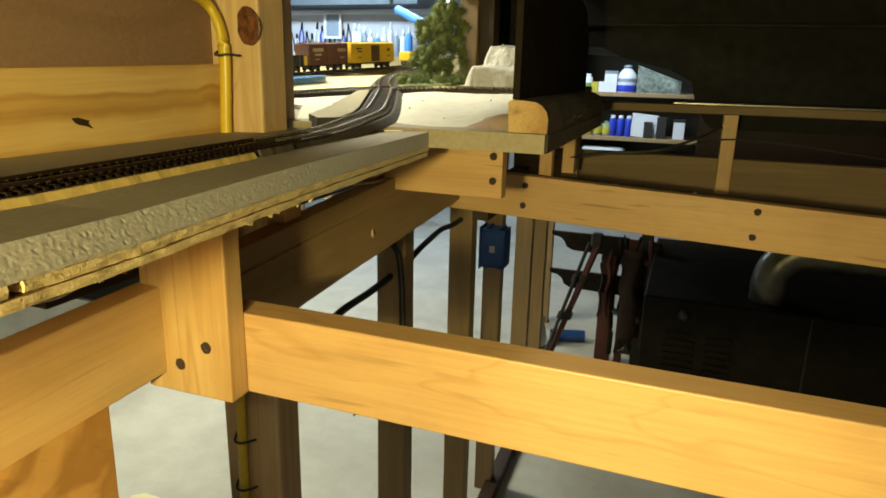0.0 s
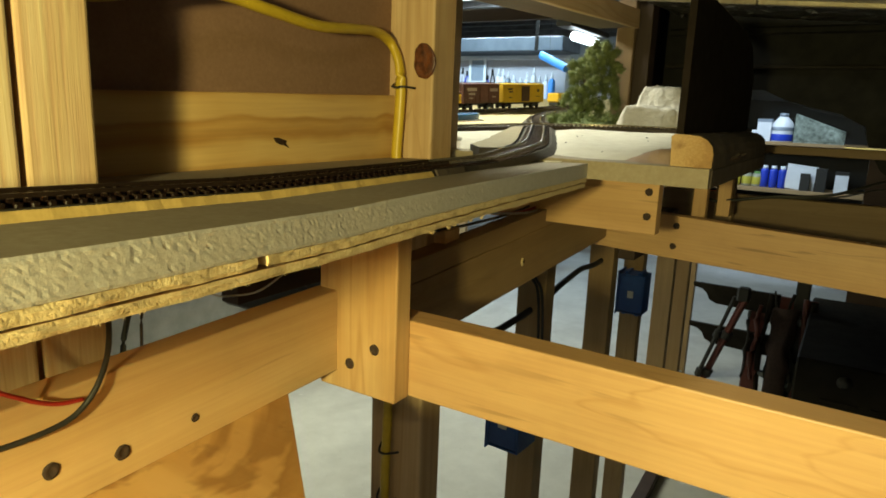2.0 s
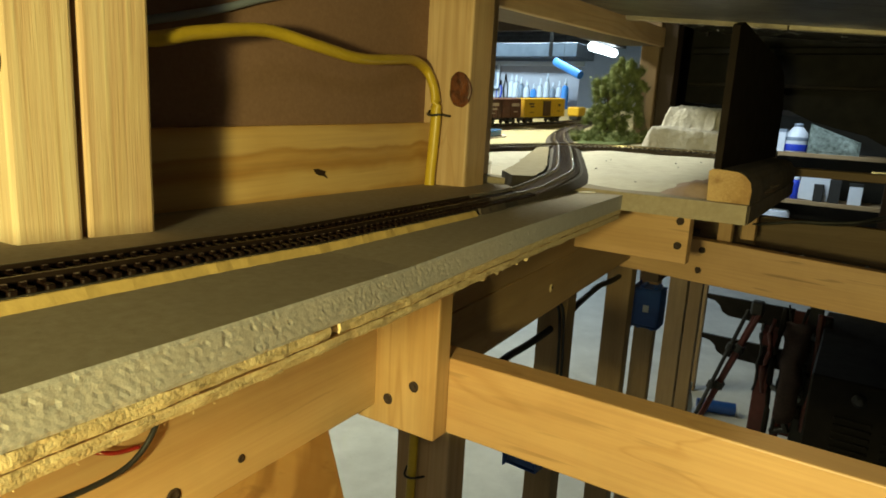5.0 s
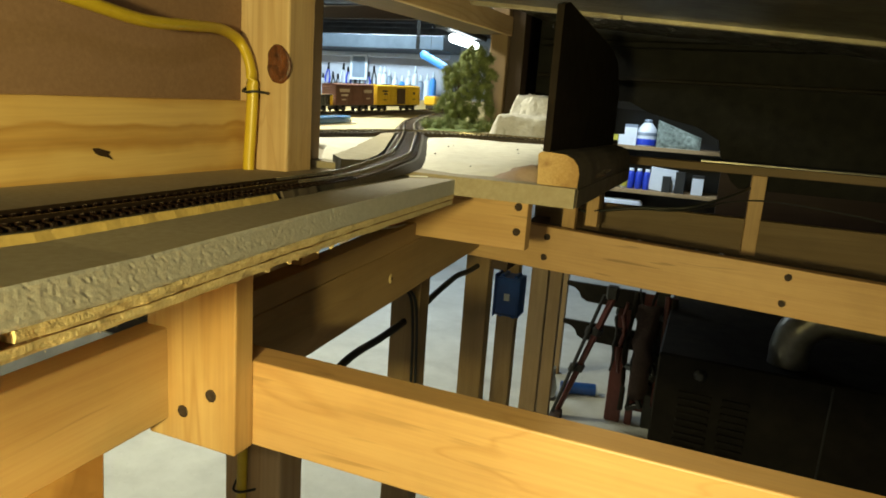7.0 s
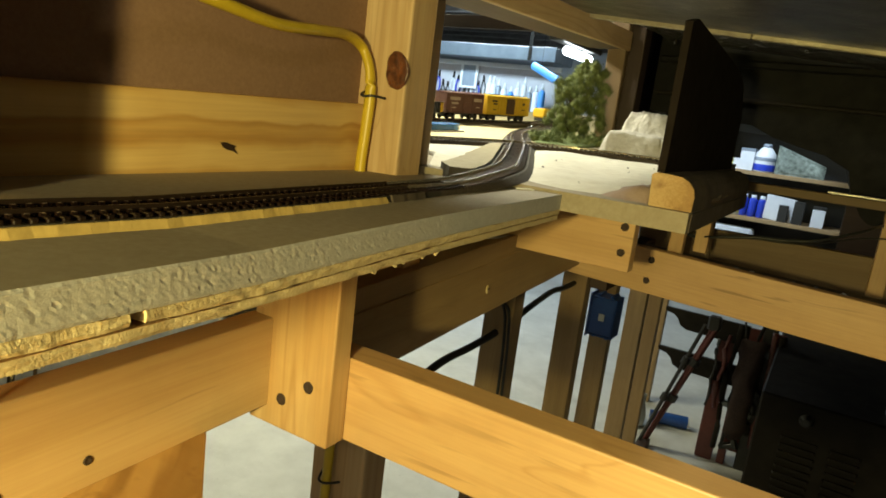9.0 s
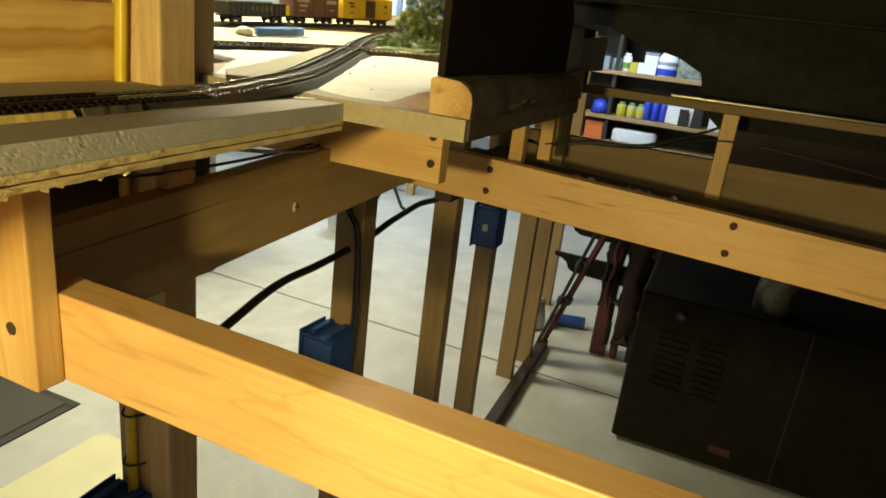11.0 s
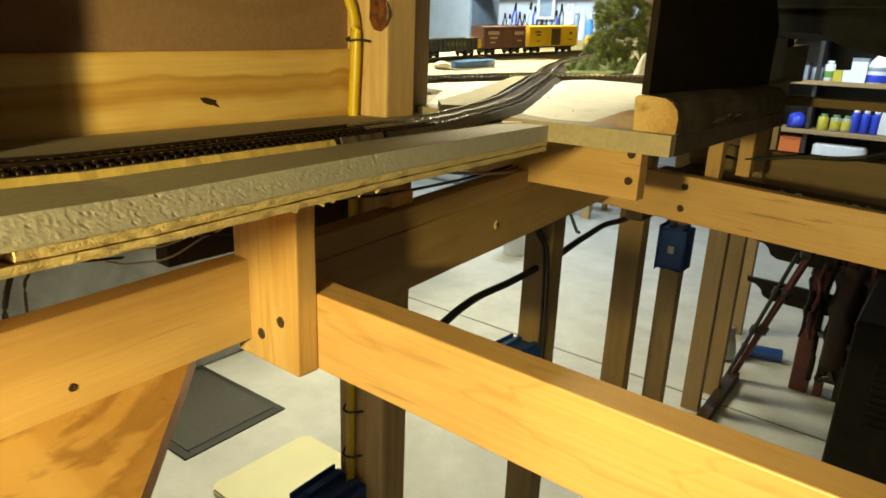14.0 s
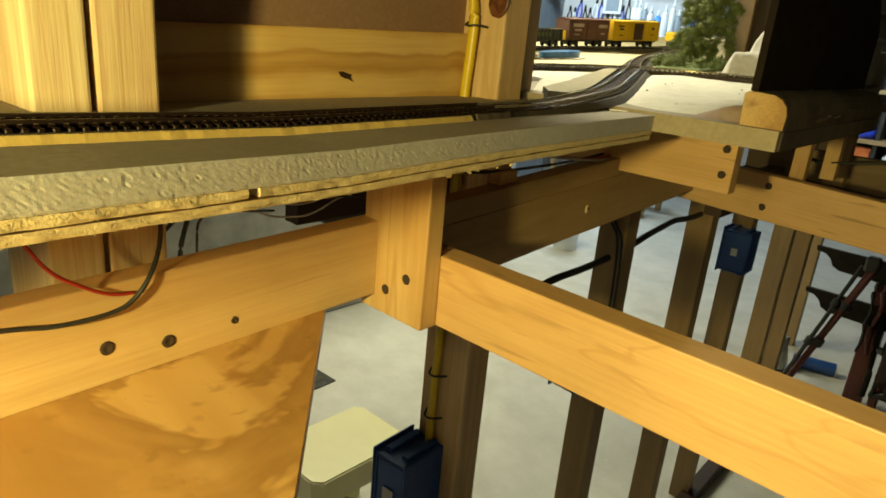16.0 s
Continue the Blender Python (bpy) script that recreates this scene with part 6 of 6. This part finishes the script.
part("cap", lathe([(0.037, 0.22), (0.037, 0.245), (0.028, 0.25)], 16), GREY_BLUE, bottle, "", m, True)
crate = thing("display_box", (-0.32, 6.6, 1.165), "slanted grey-green display box on the store shelf", "box", "containers on the store shelf")
part("case", slab([(-0.515, 1.1653), (-0.125, 1.1653), (-0.125, 1.275), (-0.515, 1.415)], 6.54, 6.70), MOTTLED, crate, "", FLIP)
part("inner_panel", slab([(-0.495, 1.185), (-0.145, 1.185), (-0.145, 1.260), (-0.495, 1.385)], 6.535, 6.5395), MOTTLED, crate, "", FLIP)
for x, w, h, mat, lid in ((-0.755, 0.115, 0.195, WHITE, GREY_BLUE), (-0.836, 0.055, 0.095, WHITE, WHITE), (-0.901, 0.066, 0.092, CAN_YELLOW, CAN_YELLOW), (-1.17, 0.09, 0.14, GREY_BLUE, BLACK_PAINT)):
    carton(x, 1.165, w, h, mat, "small upright carton on the upper store shelf", lid=lid)
can(-0.975, 1.165, 0.042, 0.165, WHITE, WHITE, "spray_bottle", "white bottle with a green band on the upper shelf")
can(-1.065, 1.165, 0.045, 0.130, GREY_BLUE, BLACK_PAINT, "grey_tin", "dull grey tin on the upper shelf")
part("band", lathe([(0.0424, 0.03), (0.0427, 0.032), (0.0427, 0.08), (0.0424, 0.082)], 16), GREEN_TIN, bpy.data.objects["spray_bottle"], "green label band", Matrix.Translation((-0.975, 6.60, 1.165)), True)

# ---- workshop end of the next room ----
cab = thing("pale_cabinet", (-4.36, 5.35, 0), "pale grey steel cabinet in the workshop", "cabinet")
part("carcase", box(1.20, 0.45, 2.05, 0.004), GREY_BLUE, cab, "", Matrix.Translation((-4.36, 5.46, 1.025)))
for sx in (-1, 1):
    part("door", box(0.59, 0.02, 1.98, 0.003), WALL, cab, "", Matrix.Translation((-4.36 + sx * 0.298, 5.223, 1.025)))
peg = thing("pegboard", (-2.85, 5.33, 1.4), "white pegboard hung with hand tools", "pegboard")
part("board", box(1.34, 0.012, 0.86, 0.001), plain("pinkish_white_board", (0.52, 0.51, 0.53), (0.45, 0.43, 0.45), 0.7, scale=12), peg, "", Matrix.Translation((-2.85, 5.33, 1.345)))
part("batten", box(1.40, 0.03, 0.035, 0.002), WHITE, peg, "", Matrix.Translation((-2.85, 5.318, 1.793)))
for x in (-3.42, -2.30):
    part("leg", box(0.04, 0.04, 1.775, 0.002), DIM_PINE, peg, "", Matrix.Translation((x, 5.357, 0.8875)))
part("ledge", box(1.40, 0.20, 0.02, 0.002), WHITE, peg, "", Matrix.Translation((-2.85, 5.223, 1.385)))


def pliers(x, z, h, tilt, mat):
    th = thing("pliers", (x, 5.32, z), "long-handled pliers hanging on the pegboard", "pliers", "tools on the pegboard")
    m = Matrix.Translation((x, 5.318, z)) @ Matrix.Rotation(radians(tilt), 4, "Y")
    for s in (-1, 1):
        hand = slab([(0.003 * s, 0.0), (0.016 * s, -h * 0.35), (0.012 * s, -h), (0.024 * s, -h), (0.030 * s, -h * 0.4), (0.012 * s, 0.0)], -0.006, 0.0)
        part("handle", hand, mat, th, "", m @ FLIP)
    part("jaw", slab([(-0.011, 0), (0.011, 0), (0.006, h * 0.35), (-0.006, h * 0.35)], -0.008, 0.0), STEEL_DARK, th, "", m @ FLIP)


rnd = random.Random(4)
for i in range(12):
    pliers(-3.44 + 0.052 * i, 1.60 + rnd.uniform(-0.04, 0.06), rnd.uniform(0.11, 0.19), rnd.uniform(-8, 8), (BLACK_PAINT, WHITE, CAN_BLUE, BLACK_PAINT)[i % 4])
mirror = thing("picture_frame", (-3.02, 5.30, 1.69), "white framed panel leaning on the pegboard", "frame")
for dx, dz, w, h in ((-0.075, 0, 0.024, 0.22), (0.075, 0, 0.024, 0.22), (0, 0.100, 0.126, 0.020), (0, -0.100, 0.126, 0.020)):
    part("frame_bar", box(w, 0.016, h, 0.002), WHITE, mirror, "", Matrix.Translation((-3.01 + dx, 5.292, 1.685 + dz)))
part("panel", box(0.127, 0.006, 0.181), GREY_BLUE, mirror, "", Matrix.Translation((-3.01, 5.298, 1.685)))
for i in range(10):
    x = -2.76 + 0.058 * i
    h = rnd.uniform(0.22, 0.31)
    th = thing("squeeze_bottle", (x, 5.21, 1.395), "white squeeze bottle standing on the pegboard ledge", "bottle", "bottles on the ledge")
    r = rnd.uniform(0.022, 0.029)
    m = Matrix.Translation((x, 5.20 + rnd.uniform(-0.03, 0.03), 1.3952))
    part("bottle_body", lathe([(r, 0), (r * 1.05, 0.004), (r, h * 0.70), (r * 0.8, h * 0.76), (r * 0.42, h * 0.80)], 12), (WHITE, WHITE, GREY_BLUE, WHITE, BLUE_TUBE)[i % 5], th, "", m, True)
    part("nozzle", lathe([(r * 0.45, h * 0.80), (r * 0.45, h * 0.88), (r * 0.30, h * 0.90), (r * 0.26, h)], 10), WHITE, th, "", m, True)
duct = thing("ceiling_duct", (-3.1, 5.27, 1.88), "grey rectangular duct hung above the pegboard", "duct")
part("duct_body", box(1.95, 0.39, 0.11, 0.004), DUCT_GREY, duct, "", Matrix.Translation((-3.1, 5.27, 1.885)))
for x in (-3.9, -2.35):
    part("strap", box(0.03, 0.004, 0.56), STEEL_DARK, duct, "", Matrix.Translation((x, 5.072, 2.11)))
noodle = thing("foam_tube", (-2.15, 4.98, 1.73), "pale blue foam tube hung in the workshop", "tube")
part("tube_body", rod((-2.28, 5.03, 1.788), (-2.02, 4.93, 1.678), 0.032, 18), BLUE_TUBE, noodle)
part("hanging_cord", rod((-2.20, 5.00, 1.78), (-2.20, 5.00, TOP + 0.099), 0.002, 6), BLACK_RUBBER, noodle)
tube_lamp = thing("tube_lamp", (-0.98, 2.51, 1.64), "short fluorescent tube lamp hanging over the layout, lit", "lamp")
part("lit_tube", rod((-0.98, 2.41, 1.616), (-0.98, 2.66, 1.616), 0.017, 14), TUBE_GLOW, tube_lamp, "glowing white tube")
part("housing", box(0.06, 0.42, 0.022, 0.003), BLACK_PAINT, tube_lamp, "", Matrix.Translation((-0.98, 2.51, 1.650)))
for y in (2.37, 2.65):
    part("hanger", rod((-0.98, y, 1.655), (-0.98, y, TOP + 0.099), 0.003, 8), BLACK_PAINT, tube_lamp)
valance = thing("valance", (-1.2, 2.2, 1.62), "dark wooden lighting valance over the layout", "valance")
beam("valance_board", (-1.75, 2.02, 1.625), (-0.80, 2.04, 1.665), "x", DARK_WOOD, valance)
for x in (-1.7, -0.85):
    beam("valance_hanger", (x, 2.042, 1.63), (x + 0.02, 2.06, TOP - 0.08), "z", DARK_WOOD, valance)


# fixtures out of view, added to go with the room and far lamps
def fixture(place, length, along_x=True):
    th = thing("ceiling_light", place, "unseen fluorescent ceiling light, added with the room lamps", "light", "ceiling lights")
    m = Matrix.Translation(place) @ (Matrix.Identity(4) if along_x else Matrix.Rotation(radians(90), 4, "Z"))
    part("housing", box(length, 0.12, 0.03, 0.004, (0, 0, 0.035)), WHITE, th, "", m)
    for s in (-1, 1):
        part("lit_tube", rod((-length / 2 + 0.02, s * 0.035, 0.0), (length / 2 - 0.02, s * 0.035, 0.0), 0.012, 10), TUBE_GLOW, th, "", m)


fixture((-2.2, 2.0, TOP - 0.03), 1.2)
fixture((-2.6, 5.2, TOP - 0.03), 1.2)
# unseen lamp body, added to go with the spot on the shelf
spot = thing("added_shelf_lamp", (-0.65, 5.75, 2.25), "unseen shaded lamp added to light the store shelf", "lamp")
part("shade", lathe([(0.02, 0.09), (0.05, 0.06), (0.10, 0.0), (0.098, 0.0), (0.048, 0.058), (0.018, 0.085)], 20), WHITE, spot, "", Matrix.Translation((-0.65, 5.73, 2.26)), True)
part("stem", cyl(0.006, 0.006, 0.11, 8), STEEL_DARK, spot, "", Matrix.Translation((-0.65, 5.73, 2.345)))
# added board that keeps room light off the joist top
tagged(beam("dark_stringer", (-0.424, 0.30, 1.17), (-0.405, 0.56, 1.268), "y", DARK_WOOD, stud_wall, "dark board added under the roadbed to block light"), "")
chest = thing("storage_chest", (-2.8, 1.3, 0), "smudged pale grey storage chest on the floor", "chest")
part("chest_body", box(0.60, 2.6, 0.80, 0.01), plain("smudged_grey_plastic", (0.50, 0.50, 0.48), (0.22, 0.22, 0.21), 0.6, scale=5), chest, "", Matrix.Translation((-2.56, 1.35, 0.40)))
part("chest_lid", box(0.63, 2.64, 0.08, 0.015), plain("smudged_grey_lid", (0.50, 0.50, 0.48), (0.24, 0.24, 0.23), 0.5, scale=6), chest, "", Matrix.Translation((-2.56, 1.35, 0.842)))
trestle = thing("trestle", (-2.6, 4.97, 0), "bare softwood trestle standing on the workshop floor", "trestle")
for x in (-2.93, -2.315):
    beam("leg", (x, 4.94, 0.0), (x + 0.07, 4.985, 0.74), "z", STUD, trestle)
beam("low_rail", (-2.93, 4.9855, 0.06), (-2.245, 5.005, 0.15), "x", STUD, trestle)
beam("top_rail", (-2.97, 4.92, 0.7405), (-2.20, 5.005, 0.78), "x", STUD, trestle)
stand = thing("floor_stand", (-2.18, 4.47, 0), "thin black folding stand leg on the floor", "stand")
part("leg", rod((-2.120, 4.50, 0.012), (-2.23, 4.47, 0.25), 0.013, 10), BLACK_PAINT, stand)
part("leg", rod((-2.33, 4.46, 0.012), (-2.23, 4.47, 0.25), 0.009, 10), BLACK_PAINT, stand)
part("foot", rod((-2.128, 4.51, 0.012), (-2.090, 4.48, 0.013), 0.012, 10), BLACK_RUBBER, stand)

power = thing("power_box", (-0.74, 0.75, 1.0), "black power supply box hung under the layout deck", "power supply")
part("case", box(0.24, 0.18, 0.2566, 0.006), BLACK_PAINT, power, "", Matrix.Translation((-0.74, 0.745, 1.1288)))
for i in range(5):
    part("vent_rib", box(0.16, 0.004, 0.008, 0.001), BLACK_RUBBER, power, "", Matrix.Translation((-0.74, 0.6535, 1.06 + 0.022 * i)))

# hidden strip, added to close the same light gap nearer the view
beam("backing_strip", (-0.424, -0.6, 1.215), (-0.4125, 0.298, 1.269), "y", DIM_PINE, stud_wall, "unseen softwood strip added behind the roadbed to block light")
for pts, mat, lab in (
    ([(-0.335, 0.40, 1.222), (-0.322, 0.45, 1.2195), (-0.320, 0.52, 1.2185), (-0.324, 0.60, 1.2180), (-0.335, 0.70, 1.219)], BLACK_RUBBER, "black feeder wire lying along the joist"),
    ([(-0.345, 0.50, 1.235), (-0.330, 0.56, 1.224), (-0.322, 0.63, 1.2175), (-0.330, 0.72, 1.223), (-0.36, 0.80, 1.24)], RED_WIRE, "red feeder wire lying along the joist"),
    ([(-0.35, 0.44, 1.250), (-0.335, 0.53, 1.228), (-0.318, 0.62, 1.2172), (-0.316, 0.70, 1.2172), (-0.33, 0.78, 1.23)], WHITE_WIRE, "pale feeder wire lying along the joist"),
):
    tube("feeder_wire", pts, 0.0014, mat, None, lab, 1, 6, category="wire")

sack = cyl(0.035, 0.05, 0.42, 18)
bmesh.ops.subdivide_edges(sack, edges=[e for e in sack.edges if abs(e.verts[0].co.z - e.verts[1].co.z) > 0.1], cuts=9)
for v in sack.verts:
    v.co += noise.noise_vector(v.co * 11) * 0.03 * min(1, (0.5 - v.co.z) * 12)
    v.co += noise.noise_vector(v.co * 34) * 0.008
    v.co.y *= 0.5
tagged(part("cloth_sack", sack, plain("dark_canvas", (0.06, 0.032, 0.026), (0.025, 0.016, 0.013), 0.9, scale=160, bump=0.5), tool_rack, "dark canvas sack hanging on the rack", Matrix.Translation((-0.175, 2.90, 0.16)), True), "")

part("rating_plate", box(0.07, 0.002, 0.028, 0.0005), RED_BROWN, furnace, "small red rating plate", Matrix.Translation((0.27, 2.2975, 0.085)))
